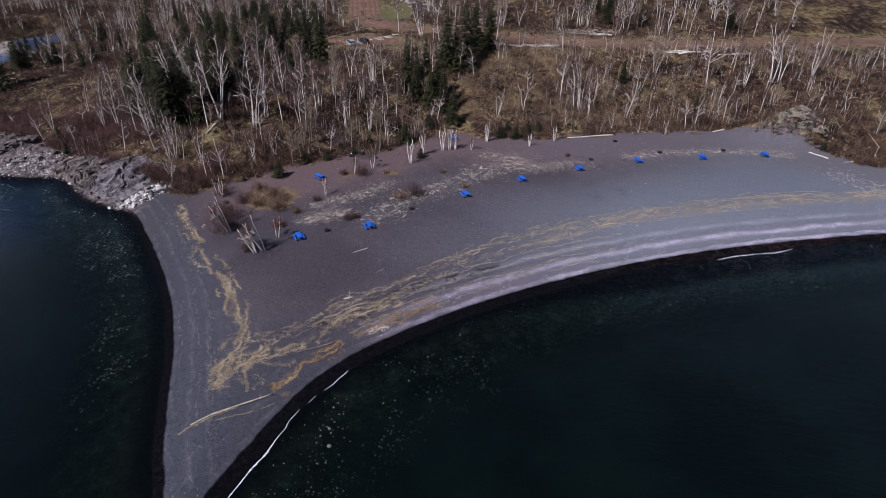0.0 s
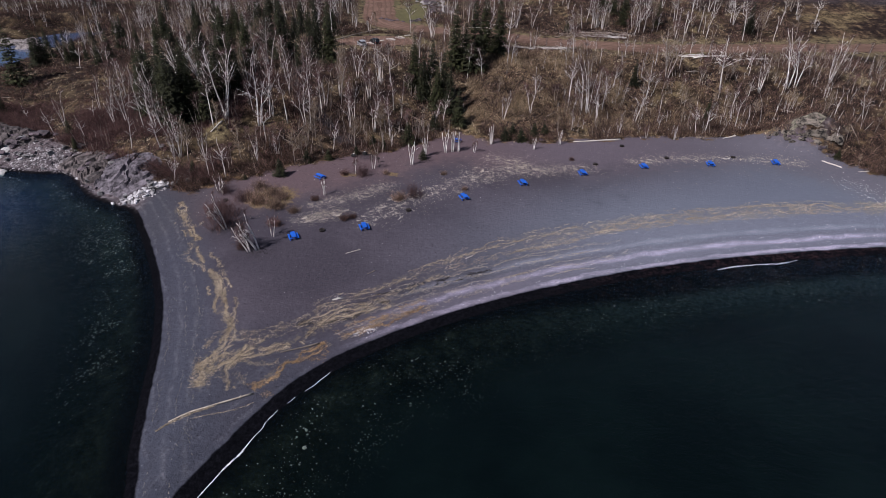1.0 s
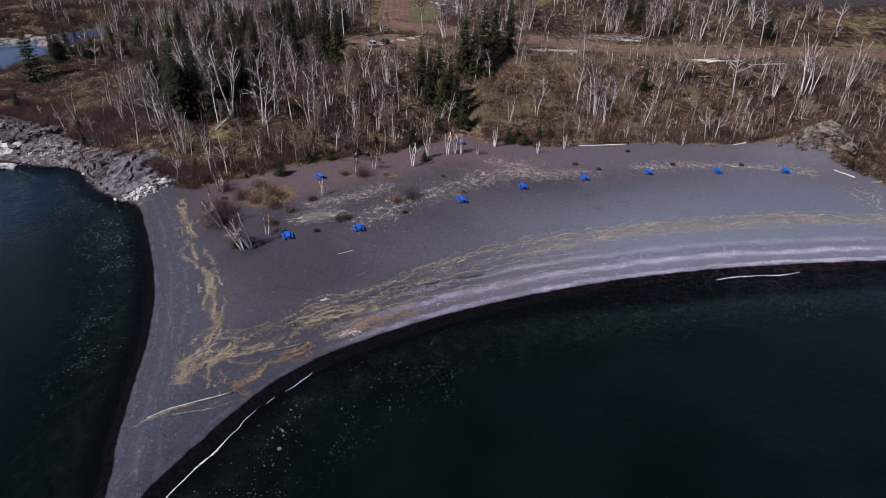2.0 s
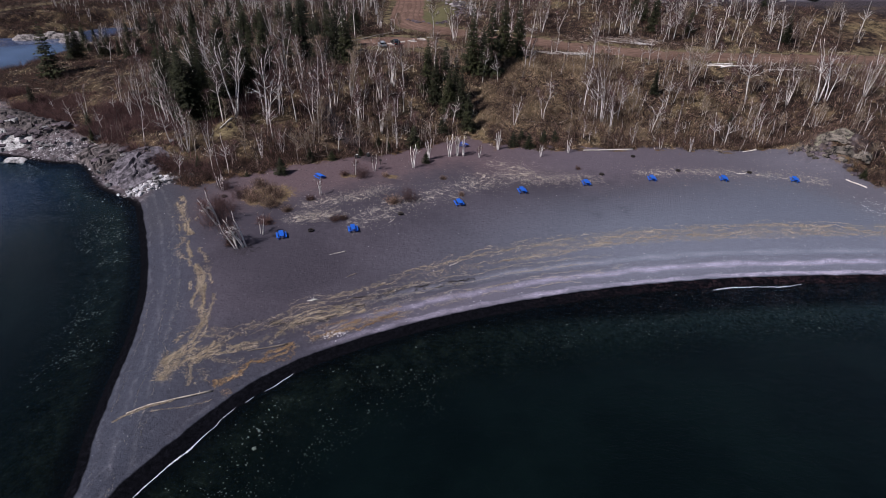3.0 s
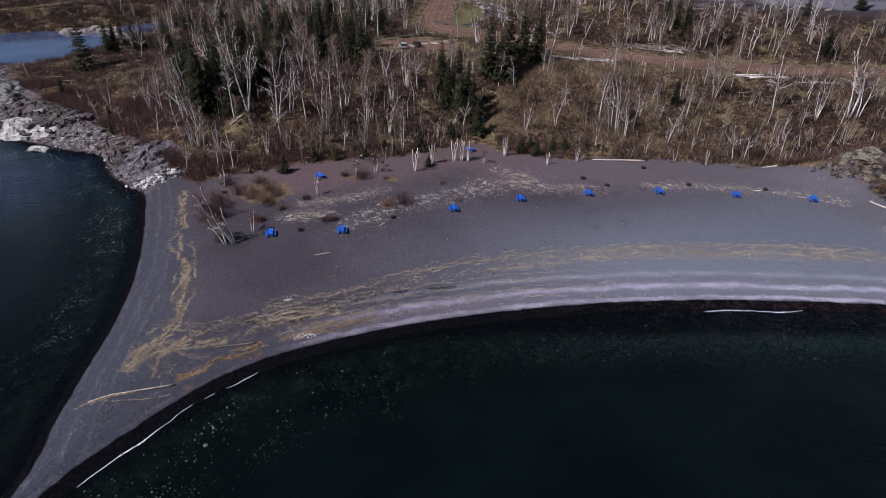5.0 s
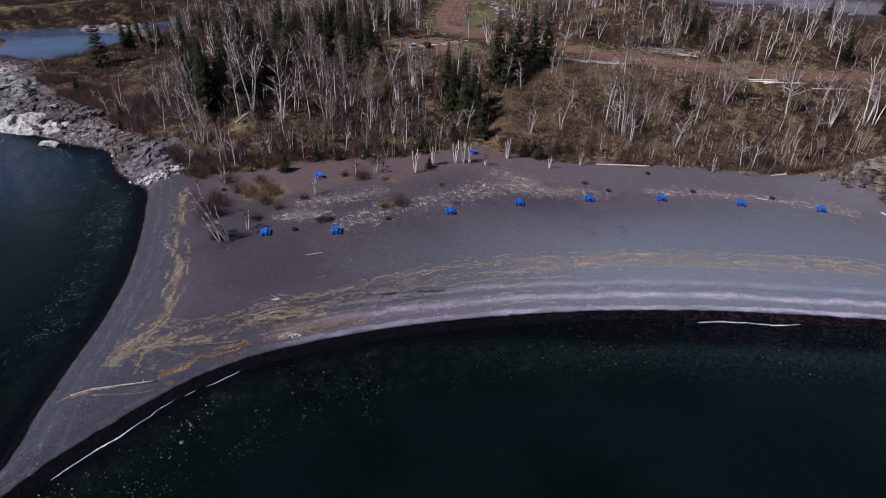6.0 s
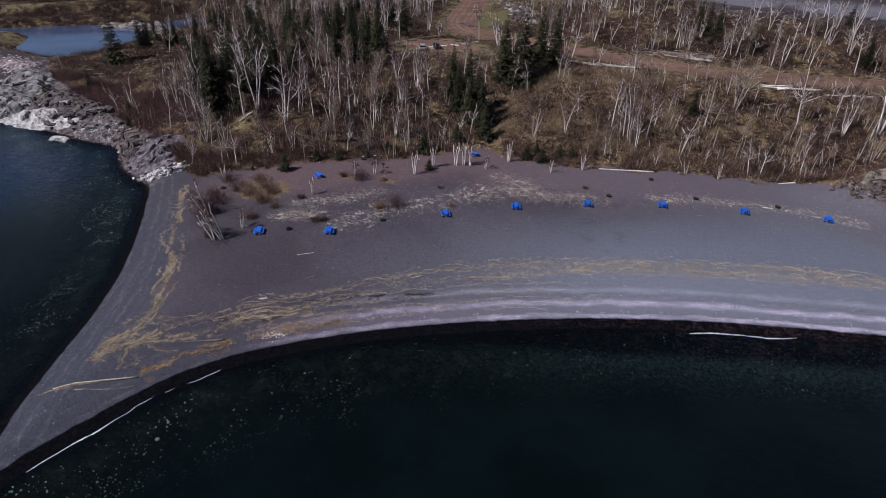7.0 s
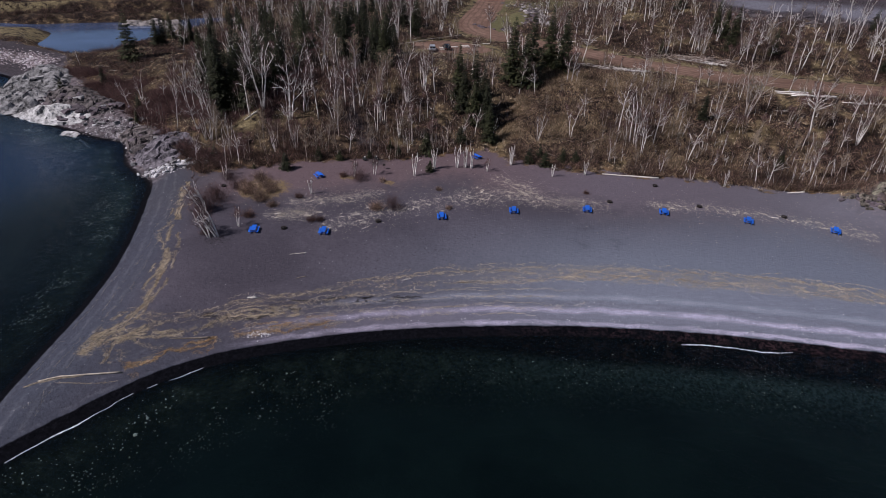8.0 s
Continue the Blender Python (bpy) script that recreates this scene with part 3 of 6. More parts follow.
M_TANTWIG = spotted("tan_twigs", (0.070, 0.046, 0.031), (0.26, 0.195, 0.13), 0.8, 4.0, 0.9, 0, vary=0.25)
M_GOLDBRUSH = spotted("golden_brush", (0.060, 0.036, 0.022), (0.38, 0.27, 0.155), 0.15, 1.6, 0.9, 0, each=0.5)
M_TANWOOD = spotted("tan_driftwood", (0.14, 0.11, 0.08), (0.62, 0.54, 0.43), 2.0, 9.0, 0.9, 0.3, 0.02)
M_LICHEN = spotted("lichen_face", (0.020, 0.018, 0.012), (0.23, 0.21, 0.15), 0.8, 5.0, 0.9, 0.8, 0.1, world_space=True, sharp=0.1)
M_MOSSROCK = spotted("lichen_rock", (0.012, 0.010, 0.008), (0.23, 0.195, 0.155), 0.7, 5.0, 0.9, 1.0, 0.3, vary=0.3, world_space=True, cracks=1.2)
M_PONDROCK = spotted("pond_rock", (0.09, 0.075, 0.065), (0.34, 0.30, 0.275), 0.8, 3.2, 0.85, 0.8, 0.2, vary=0.15, world_space=True, cracks=0.5)
M_BLUE = spotted("blue_paint", (0.010, 0.080, 0.40), (0.016, 0.115, 0.52), 1.5, 12.0, 0.55, 0.1, 0.005, vary=0.08)
M_RUST = spotted("sooty_steel", (0.012, 0.010, 0.010), (0.045, 0.035, 0.03), 4, 20, 0.8, 0.3, 0.01, metal=0.3)
M_ASH = spotted("ash", (0.02, 0.019, 0.02), (0.07, 0.065, 0.065), 5, 30, 0.95, 0.3, 0.02)
M_FOAM = spotted("foam", (0.30, 0.33, 0.36), (0.72, 0.75, 0.78), 1.5, 8, 0.7, 0.4, 0.03)
M_CARWHITE = spotted("silver_paint", (0.30, 0.32, 0.34), (0.36, 0.38, 0.40), 1, 8, 0.3, 0, spec=0.6, metal=0.3)
M_CARBLACK = spotted("black_paint", (0.008, 0.008, 0.010), (0.014, 0.014, 0.017), 1, 8, 0.25, 0, spec=0.6)
M_GLASS = spotted("car_glass", (0.01, 0.012, 0.015), (0.015, 0.018, 0.02), 1, 8, 0.08, 0, spec=0.7)
M_TYRE = spotted("tyre_rubber", (0.012, 0.012, 0.012), (0.022, 0.022, 0.022), 5, 30, 0.9, 0.2)
M_RIM = spotted("wheel_alloy", (0.35, 0.35, 0.36), (0.5, 0.5, 0.5), 5, 30, 0.35, 0, metal=0.9)
M_LAMP = spotted("lamp_lens", (0.4, 0.05, 0.04), (0.5, 0.07, 0.05), 5, 20, 0.2, 0)


rng = np.random.default_rng(7)


# ---------------------------------------------------------------- mesh helpers
def mesh_of(name, verts, faces, material, smooth=False):
    me = bpy.data.meshes.new(name)
    verts, faces = np.asarray(verts, np.float32), np.asarray(faces, np.int32)
    n = faces.shape[1]
    me.vertices.add(len(verts))
    me.vertices.foreach_set("co", verts.ravel())
    me.loops.add(faces.size)
    me.loops.foreach_set("vertex_index", faces.ravel())
    me.polygons.add(len(faces))
    me.polygons.foreach_set("loop_start", np.arange(len(faces), dtype=np.int32) * n)
    me.polygons.foreach_set("use_smooth", np.full(len(faces), smooth))
    me.update(calc_edges=True)
    me.materials.append(material)
    return me


def part(name, data, material, parent, label=""):
    """Link a bmesh or a mesh as one object under a thing or a part."""
    if isinstance(data, bmesh.types.BMesh):
        me = bpy.data.meshes.new(name)
        data.to_mesh(me)
        data.free()
        me.materials.append(material)
    else:
        me = data
    ob = new(name, me)
    ob.parent = parent
    return tagged(ob, label)


class Soup:
    """Collects triangles of tubes, cones and blades before they become one mesh."""

    def __init__(self):
        self.v, self.f, self.n = [], [], 0

    def add(self, v, f):
        self.v.append(np.asarray(v, float))
        self.f.append(np.asarray(f, int) + self.n)
        self.n += len(v)

    def cones(self, base, tip, r0, r1=0.0, sides=3):
        """Thin tapered spikes from base to tip, all at once (r0: one radius or one each)."""
        base, tip = np.asarray(base, float), np.asarray(tip, float)
        k = len(base)
        r0 = np.broadcast_to(np.asarray(r0, float), (k,))
        way = tip - base
        way /= np.linalg.norm(way, axis=1, keepdims=True) + 1e-9
        ref = np.where(np.abs(way[:, 2:3]) > 0.9, [[1.0, 0, 0]], [[0, 0, 1.0]])
        a = np.cross(way, ref)
        a /= np.linalg.norm(a, axis=1, keepdims=True) + 1e-9
        b = np.cross(way, a)
        rings = []
        for i in range(sides):
            an = 2 * math.pi * i / sides
            rings.append(base + r0[:, None] * (a * math.cos(an) + b * math.sin(an)))
        v = np.stack(rings + [tip], 1).reshape(-1, 3)
        o = np.arange(k) * (sides + 1)
        f = [np.stack([o + i, o + (i + 1) % sides, o + sides], 1) for i in range(sides)]
        self.add(v, np.vstack(f))

    def slivers(self, base, tip, half):
        """Twigs too thin to show their girth: one long triangle each, turned at random."""
        base, tip = np.asarray(base, float), np.asarray(tip, float)
        side = np.cross(tip - base, rng.normal(0, 1, base.shape))
        side *= half / (np.linalg.norm(side, axis=1, keepdims=True) + 1e-9)
        v = np.stack([base + side, base - side, tip], 1).reshape(-1, 3)
        self.add(v, np.arange(len(v)).reshape(-1, 3))

    def tube(self, path, radii, sides=6):
        path = np.asarray(path, float)
        rings = []
        for i, (p, r) in enumerate(zip(path, radii)):
            way = path[min(i + 1, len(path) - 1)] - path[max(i - 1, 0)]
            way = way / (np.linalg.norm(way) + 1e-9)
            ref = np.array([1.0, 0, 0]) if abs(way[2]) > 0.9 else np.array([0, 0, 1.0])
            a = np.cross(way, ref)
            a /= np.linalg.norm(a)
            b = np.cross(way, a)
            an = np.arange(sides) * 2 * math.pi / sides
            rings.append(p + r * (np.cos(an)[:, None] * a + np.sin(an)[:, None] * b))
        v = np.vstack(rings + [path[:1], path[-1:]])
        f = []
        n = len(path)
        for i in range(n - 1):
            for s in range(sides):
                a0, a1, b0, b1 = i * sides + s, i * sides + (s + 1) % sides, (i + 1) * sides + s, (i + 1) * sides + (s + 1) % sides
                f += [(a0, a1, b1), (a0, b1, b0)]
        for s in range(sides):
            f += [((s + 1) % sides, s, n * sides), ((n - 1) * sides + s, (n - 1) * sides + (s + 1) % sides, n * sides + 1)]
        self.add(v, f)

    def mesh(self, name, material, smooth=False):
        return mesh_of(name, np.vstack(self.v), np.vstack(self.f), material, smooth)


def box(bm, size, centre, bevel=0.0, turn=None):
    m = Matrix.Translation(centre) @ (turn or Matrix()) @ Matrix.Diagonal((*size, 1))
    r = bmesh.ops.create_cube(bm, size=1, matrix=m)
    if bevel:
        edges = list({e for v in r["verts"] for e in v.link_edges})
        bmesh.ops.bevel(bm, geom=edges, offset=bevel, segments=1, affect="EDGES", profile=0.5)


# ---------------------------------------------------------------- ground, road, water
def sheet(name, keep, z, material, attributes, drop=False):
    """A sheet over the terrain grid, made of the cells that keep allows."""
    ny, nx = MX.shape
    cell = keep[:-1, :-1] & keep[1:, :-1] & keep[:-1, 1:] & keep[1:, 1:]
    j, i = np.nonzero(cell)
    quad = np.stack([j * nx + i, j * nx + i + 1, (j + 1) * nx + i + 1, (j + 1) * nx + i], 1)
    used, back = np.unique(quad, return_inverse=True)
    verts = np.stack([MX.ravel(), MY.ravel(), np.broadcast_to(z, MX.shape).ravel()], 1)[used]
    me = mesh_of(name, verts, back.reshape(quad.shape), material, True)
    for key, values in attributes.items():
        a = me.attributes.new(key, "FLOAT", "POINT")
        a.data.foreach_set("value", np.ascontiguousarray(values.ravel()[used], dtype=np.float32))
    return new(name, me)


D_LAND = land_distance(MX, MY)
D_EAST = line_distance(MX, MY, SHORE_EAST) * np.where(D_LAND > 0, 1, -1)
D_WEST = line_distance(MX, MY, SHORE_WEST) * np.where(D_LAND > 0, 1, -1)
WOODS = into_woods(MX, MY)
ROADD = road_distance(MX, MY)


def streaks(lines):
    """How much drift lies at each place: 1 along the lines, fading to 0 past their half widths."""
    total = np.zeros(MX.shape)
    for k, (line, half) in enumerate(lines):
        wide = 0.75 * half * (0.4 + 1.6 * fbm(MX, MY, 5, 60 + k))
        wx, wy = MX + 2.6 * (fbm(MX, MY, 6, 71 + k) - 0.5), MY + 2.6 * (fbm(MX, MY, 6, 171 + k) - 0.5)
        total = np.maximum(total, 1 - ss(0.3, 2.0, line_distance(wx, wy, line) / wide))
    return total


TRAIL = spline([(-15.5, 116), (-20, 121), (-27, 128), (-36, 138), (-37, 146), (-33, 158), (-29, 168)])
DEBRIS = spline([(-17, 60), (-13.6, 61.8), (-9.6, 63.9), (-8.1, 67.2), (-5.1, 68.6), (0.3, 71.9), (6.9, 75), (12.1, 77)])
rough_edge = 4 * (fbm(MX, MY, 6, 31) - 0.5)
rock_mask = ss(-52, -56, MX) * ss(3, -2, WOODS + rough_edge) * ss(-0.5, 0.5, D_LAND) * ss(-136, -130, MX)
rock_mask = np.maximum(rock_mask, 0.85 * np.exp(-((MX - 80) / 6) ** 2 - ((MY - 130) / 4) ** 2) * (fbm(MX, MY, 3, 9) > 0.5))
slag_mask = ss(226, 236, MY + rough_edge * 3) * ss(44, 62, MX + rough_edge * 2)
slag_mask = np.maximum(slag_mask, ss(-128, -136, MX) * ss(4, -3, WOODS) * (D_LAND > 0))
slag_mask = np.maximum(slag_mask, 0.75 * ss(2.6, 0.8, line_distance(MX, MY, TRAIL) + 0.4 * rough_edge))
lawn_mask = ss(1.0, 0.8, np.hypot((MX + 17) / 8, (MY - 224) / 17) + 0.1 * rough_edge / 4)
lawn_mask = np.maximum(lawn_mask, 0.7 * ss(1.0, 0.8, np.hypot((MX + 18) / 20, (MY - 262) / 22)))
ground = sheet("ground", np.ones(MX.shape, bool), MZ, M_GROUND, {
    "east": D_EAST, "west": D_WEST, "woods": WOODS, "shore": D_LAND, "along": MX, "north": MY, "rock": rock_mask, "slag": slag_mask, "lawn": lawn_mask,
    "dry": np.ones(MX.shape), "gravel": ss(4.5, 3.0, line_distance(MX, MY, spline([(40, 246), (60, 242.5), (80, 243.5), (101, 241.5), (140, 244)])) + rough_edge), "open": np.exp(-((MX - 80.5) / 5) ** 2 - ((MY - 133.5) / 3) ** 2) + ss(0.46, 0.30, fbm(MX, MY, 6, 91)) * (0.45 + 0.55 * ss(0, 12, MX)), "verge": np.maximum(ss(1.1, 0.6, np.hypot((MX + 47.5) / 3.0, (MY - 117.5) / 4.5)) + 0.9 * ss(1, 0.8, np.hypot((MX + 190) / 22, (MY - 171) / 9)), np.maximum(ss(13, 8, ROADD + rough_edge), ss(2.6, 1.2, line_distance(MX, MY, TRACK)))), "wrack": streaks(WRACK), "litter": streaks(LITTER),
    "damp": 1.0 * ss(1.1, 0.2, np.hypot((MX - 31.5) / 5, (MY - 102) / 6)) * ss(0.35, 0.65, fbm(MX, MY, 3.5, 57)) + 0.7 * ss(0.42, 0.62, fbm(MX, MY, 2.5, 59)) * ss(1, 0.3, line_distance(MX, MY, DEBRIS) / (0.5 + 1.3 * fbm(MX, MY, 4, 53))),
    "tuft": ss(1.15, 0.5, np.hypot((MX + 30) / 6.5, (MY - 96) / 6)) + ss(1.1, 0.5, np.hypot((MX + 17.5) / 2.6, (MY - 106) / 1.5)) + ss(1.1, 0.5, np.hypot((MX + 9) / 1.7, (MY - 107) / 1.5))})
tagged(ground, "dark volcanic sand beach running up to brown leafless woodland", "ground", kind="structure")
road_half = 6.3 + 2.0 * (fbm(MX, MY, 8, 41) - 0.5)
road = sheet("road", (ROADD < road_half) & (MX > -60), MZ + 0.05, M_ROAD, {"across": ROADD})
tagged(road, "wide reddish-brown dirt road with wheel ruts and parking bay", "road", kind="structure")
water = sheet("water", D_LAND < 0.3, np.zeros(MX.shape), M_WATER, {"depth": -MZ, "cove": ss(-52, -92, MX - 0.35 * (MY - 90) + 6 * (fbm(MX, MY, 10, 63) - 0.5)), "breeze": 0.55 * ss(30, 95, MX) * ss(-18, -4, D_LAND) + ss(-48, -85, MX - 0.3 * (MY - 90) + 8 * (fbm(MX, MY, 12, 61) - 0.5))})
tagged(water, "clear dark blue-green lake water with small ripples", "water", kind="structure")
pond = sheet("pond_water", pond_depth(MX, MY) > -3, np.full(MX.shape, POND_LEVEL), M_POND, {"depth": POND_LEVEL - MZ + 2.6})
tagged(pond, "still pond reflecting blue sky behind the rocks", "water", kind="structure")
# ---------------------------------------------------------------- trees


def blades(soup, base, tip, width):
    """Flat pointed sprays, each one triangle."""
    base, tip = np.asarray(base), np.asarray(tip)
    way = tip - base
    side = np.cross(way, rng.normal(0, 1, way.shape) * [0.3, 0.3, 0] + [0, 0, 1.0])
    side /= np.linalg.norm(side, axis=1, keepdims=True) + 1e-9
    v = np.stack([base + side * width[:, None], base - side * width[:, None], tip], 1).reshape(-1, 3)
    soup.add(v, np.arange(len(v)).reshape(-1, 3))


def stem_path(x, y, h, lean, kink, n=6):
    t = np.linspace(0, 1, n)
    ang = rng.uniform(0, 6.28)
    wob = np.cumsum(rng.normal(0, kink, (n, 2)), 0) * t[:, None]
    return np.stack([x + lean[0] * h * t + wob[:, 0], y + lean[1] * h * t + wob[:, 1], h * t - 0.25 * (t == 0)], 1)


def birch(h, stems=1, limbs=9, twigs=190, r=0.13, lean=0.08, spread=0.3, bark=None, reach=0.28, snag=False, name="birch_tree", twig=None):
    """A leafless birch standing at the origin: trunk, limbs and twigs are its parts."""
    trunk, fine = Soup(), Soup()
    arms = trunk
    tips = []
    for s in range(stems):
        a = 6.28 * s / max(stems, 1) + rng.uniform(-0.5, 0.5)
        out = (spread if stems > 1 else 0)
        hh = h * (1 if s == 0 else rng.uniform(0.65, 0.98))
        ln = (math.cos(a) * out * 0.7 + rng.normal(0, lean), math.sin(a) * out * 0.7 + rng.normal(0, lean))
        p = stem_path(0.2 * math.cos(a) * (stems > 1), 0.2 * math.sin(a) * (stems > 1), hh, ln, 0.17 * hh / 8, 9)
        rr = 1.08 * r * (hh / h) * np.linspace(1, 0.5 if snag else 0.22, len(p))
        trunk.tube(p, rr, 5)
        for k in range(max(2, limbs // stems)):
            t = rng.uniform(0.35, 0.97)
            i = min(int(t * (len(p) - 1)), len(p) - 2)
            u = t * (len(p) - 1) - i
            b = p[i] * (1 - u) + p[i + 1] * u
            an = rng.uniform(0, 6.28)
            ll = hh * reach * (1.25 - t) * rng.uniform(0.6, 1.3)
            up = rng.uniform(0.5, 1.3)
            way = np.array([math.cos(an), math.sin(an), up])
            way /= np.linalg.norm(way)
            m = b + way * ll * 0.55 + rng.normal(0, 0.06 * ll, 3)
            e = b + way * ll + np.array([0, 0, 0.12 * ll]) + rng.normal(0, 0.12 * ll, 3)
            lr = r * (0.70 if reach > 0.33 else 0.66) * (1.15 - t)
            arms.tube([b, m, e], [lr, lr * 0.75, lr * 0.3], 3)
            fork = np.stack([m, b + (e - b) * 0.35, b + (e - b) * 0.75])
            arms.cones(fork, fork + (way + rng.normal(0, 0.55, (3, 3))) * ll * rng.uniform(0.25, 0.55, (3, 1)), lr * 0.5)
            for q in np.linspace(0.35, 1, 4):
                tips.append(b + (e - b) * q)
        for q in np.linspace(0.55, 1, 5):
            i = min(int(q * (len(p) - 1)), len(p) - 2)
            tips.append(p[i] + (p[i + 1] - p[i]) * (q * (len(p) - 1) - i))
    tips = np.array(tips)
    twigs = int(twigs * 1.4)
    if twigs:
        b = tips[rng.integers(0, len(tips), twigs)]
        way = rng.normal(0, 1, (twigs, 3)) * [1, 1, 0.6] + [0, 0, 0.55]
        way /= np.linalg.norm(way, axis=1, keepdims=True)
        e = b + way * rng.uniform(0.35, 1.25, (twigs, 1)) * (h / 9) ** 0.5
        fine.slivers(b, e, 0.034)
        b2 = b + (e - b) * rng.uniform(0.3, 0.8, (twigs, 1))
        way2 = way + rng.normal(0, 0.6, way.shape)
        fine.slivers(b2, b2 + way2 / np.linalg.norm(way2, axis=1, keepdims=True) * rng.uniform(0.3, 0.9, (twigs, 1)), 0.024)
    tree = new(name)
    part("trunk", trunk.mesh("trunk", bark or M_BARK, True), None, tree)
    if twigs:
        part("crown", fine.mesh("crown", twig or M_TWIG), None, tree, "haze of thin brown twigs")
    return tree


def spruce(h, wide, density=1.0, name="spruce_tree"):
    trunk, crown = Soup(), Soup()
    trunk.tube([(0, 0, -0.3), (0.03, 0, h * 0.4), (0, 0.03, h * 0.97)], [0.014 * h, 0.010 * h, 0.01], 6)
    whorls = max(int(h * 2.1), 15)
    bases, ends, widths = [], [], []
    for w in range(whorls):
        u = (w + rng.uniform(-0.3, 0.3)) / whorls
        z = h * (0.07 + 0.92 * u)
        n = int((8 if u < 0.75 else 5) * density)
        for k in range(n):
            a = rng.uniform(0, 6.28)
            ll = wide * (1 - u) ** 0.95 * rng.uniform(0.5, 1.15) * (0.85 + 0.14 * math.sin(9.0 * u * h / 4)) + 0.12
            droop = -0.28 + 0.55 * u + rng.normal(0, 0.1)
            way = np.array([math.cos(a), math.sin(a), droop])
            root = np.array([0, 0, z])
            count = max(5, int(13 * (1 - u) + 4))
            q = rng.uniform(0.15, 1.0, count)
            b = root + way * (ll * q)[:, None] + np.array([0, 0, 1.0]) * (0.12 * ll * q ** 2)[:, None]
            swing = rng.normal(0, 0.75, count) + a
            size = rng.uniform(0.30, 0.72, count) * (0.55 + 0.5 * (1 - u)) * (h / 14) ** 0.5
            e = b + np.stack([np.cos(swing), np.sin(swing), rng.normal(-0.28, 0.25, count)], 1) * size[:, None]
            bases.append(b), ends.append(e), widths.append(size * 0.36)
    blades(crown, np.vstack(bases), np.vstack(ends), np.concatenate(widths))
    top = np.array([[0, 0, h * 0.93]])
    crown.cones(top, top + [0, 0, h * 0.07], 0.06)
    tree = new(name)
    part("trunk", trunk.mesh("trunk", M_SPRUCEBARK, True), None, tree)
    part("crown", crown.mesh("crown", M_NEEDLE), None, tree, "dark green needle boughs")
    return tree


def shrub(h, stems, material, name="leafless_shrub", wide=0.55):
    wood = Soup()
    b = rng.normal(0, 0.26 * h, (stems, 3)) * [1, 1, 0] - [0, 0, 0.05]
    way = rng.normal(0, 0.5 * wide, (stems, 3)) * [1, 1, 0] + 0.5 * wide * b / h * [1, 1, 0] + [0, 0, 1]
    e = b + way / np.linalg.norm(way, axis=1, keepdims=True) * h * rng.uniform(0.35, 1.05, (stems, 1))
    wood.slivers(b, e, 0.016)
    for _ in range(4):
        b2 = b + (e - b) * rng.uniform(0.3, 0.95, (stems, 1))
        w2 = 0.6 * (e - b) + rng.normal(0, 0.42 * h, (stems, 3)) * [1, 1, 0.7]
        wood.slivers(b2, b2 + w2 * rng.uniform(0.2, 0.55, (stems, 1)), 0.013)
    tree = new(name)
    part("crown", wood.mesh("crown", material), None, tree)
    return tree


BIRCH_TAG = ("tall leafless white-barked birch with thin bare twigs", "tree")
birches = [birch(9, 1, 11, 170, 0.11, lean=0.04), birch(10, 1, 14, 200, 0.12, lean=0.04), birch(11, 2, 18, 220, 0.11, spread=0.12), birch(9, 3, 21, 210, 0.10, spread=0.15),
           birch(10, 1, 9, 90, 0.11, lean=0.10), birch(12, 1, 16, 210, 0.13, lean=0.05), birch(10, 4, 26, 190, 0.10, spread=0.18), birch(8, 1, 8, 60, 0.10, lean=0.10, snag=True),
           birch(12, 3, 20, 170, 0.16, spread=0.14, reach=0.34, bark=M_WHITEBARK), birch(12, 2, 17, 170, 0.17, spread=0.12, reach=0.36, bark=M_WHITEBARK)]
for tree in birches:
    tagged(tree, *BIRCH_TAG, group="woodland birches")
greys = [birch(8, 1, 12, 210, 0.09, bark=M_GREYBARK, reach=0.34, name="bare_tree", twig=M_TANTWIG), birch(7, 2, 14, 220, 0.08, bark=M_GREYBARK, reach=0.36, name="bare_tree"), birch(9, 1, 14, 220, 0.10, bark=M_GREYBARK, reach=0.3, name="bare_tree", twig=M_TANTWIG)]
for tree in greys:
    tagged(tree, "slim leafless grey-barked tree with a hazy brown crown", "tree", group="woodland bare trees")
spruces = [spruce(16, 3.8, 2.2), spruce(14, 3.5, 2.2), spruce(15, 3.2, 2.2), spruce(10, 2.7, 2.0)]
for tree in spruces:
    tagged(tree, "tall dark green spruce with drooping boughs", "tree", group="woodland spruces")
young = [spruce(3.4, 1.35, 1.5, "young_spruce"), spruce(2.6, 1.15, 1.6, "young_spruce")]
for tree in young:
    tagged(tree, "small bushy young spruce at the wood's edge", "tree", group="young spruces")
used_once = set()


def stand(tree, x, y, size=1.0, turn=None, tilt=(0, 0), sink=0.0):
    """Set a tree on the ground; the first call places the original, later ones a copy."""
    m = pose(x, y, float(ground_z(x, y)) - sink, tilt[0], tilt[1], rng.uniform(0, 360) if turn is None else turn)
    if tree.name not in used_once:
        used_once.add(tree.name)
        tree.matrix_basis = m @ Matrix.Diagonal((size, size, size, 1))
        return tree
    ob = copy_thing(tree, m)
    ob.matrix_basis = m @ Matrix.Diagonal((size, size, size, 1))
    return ob


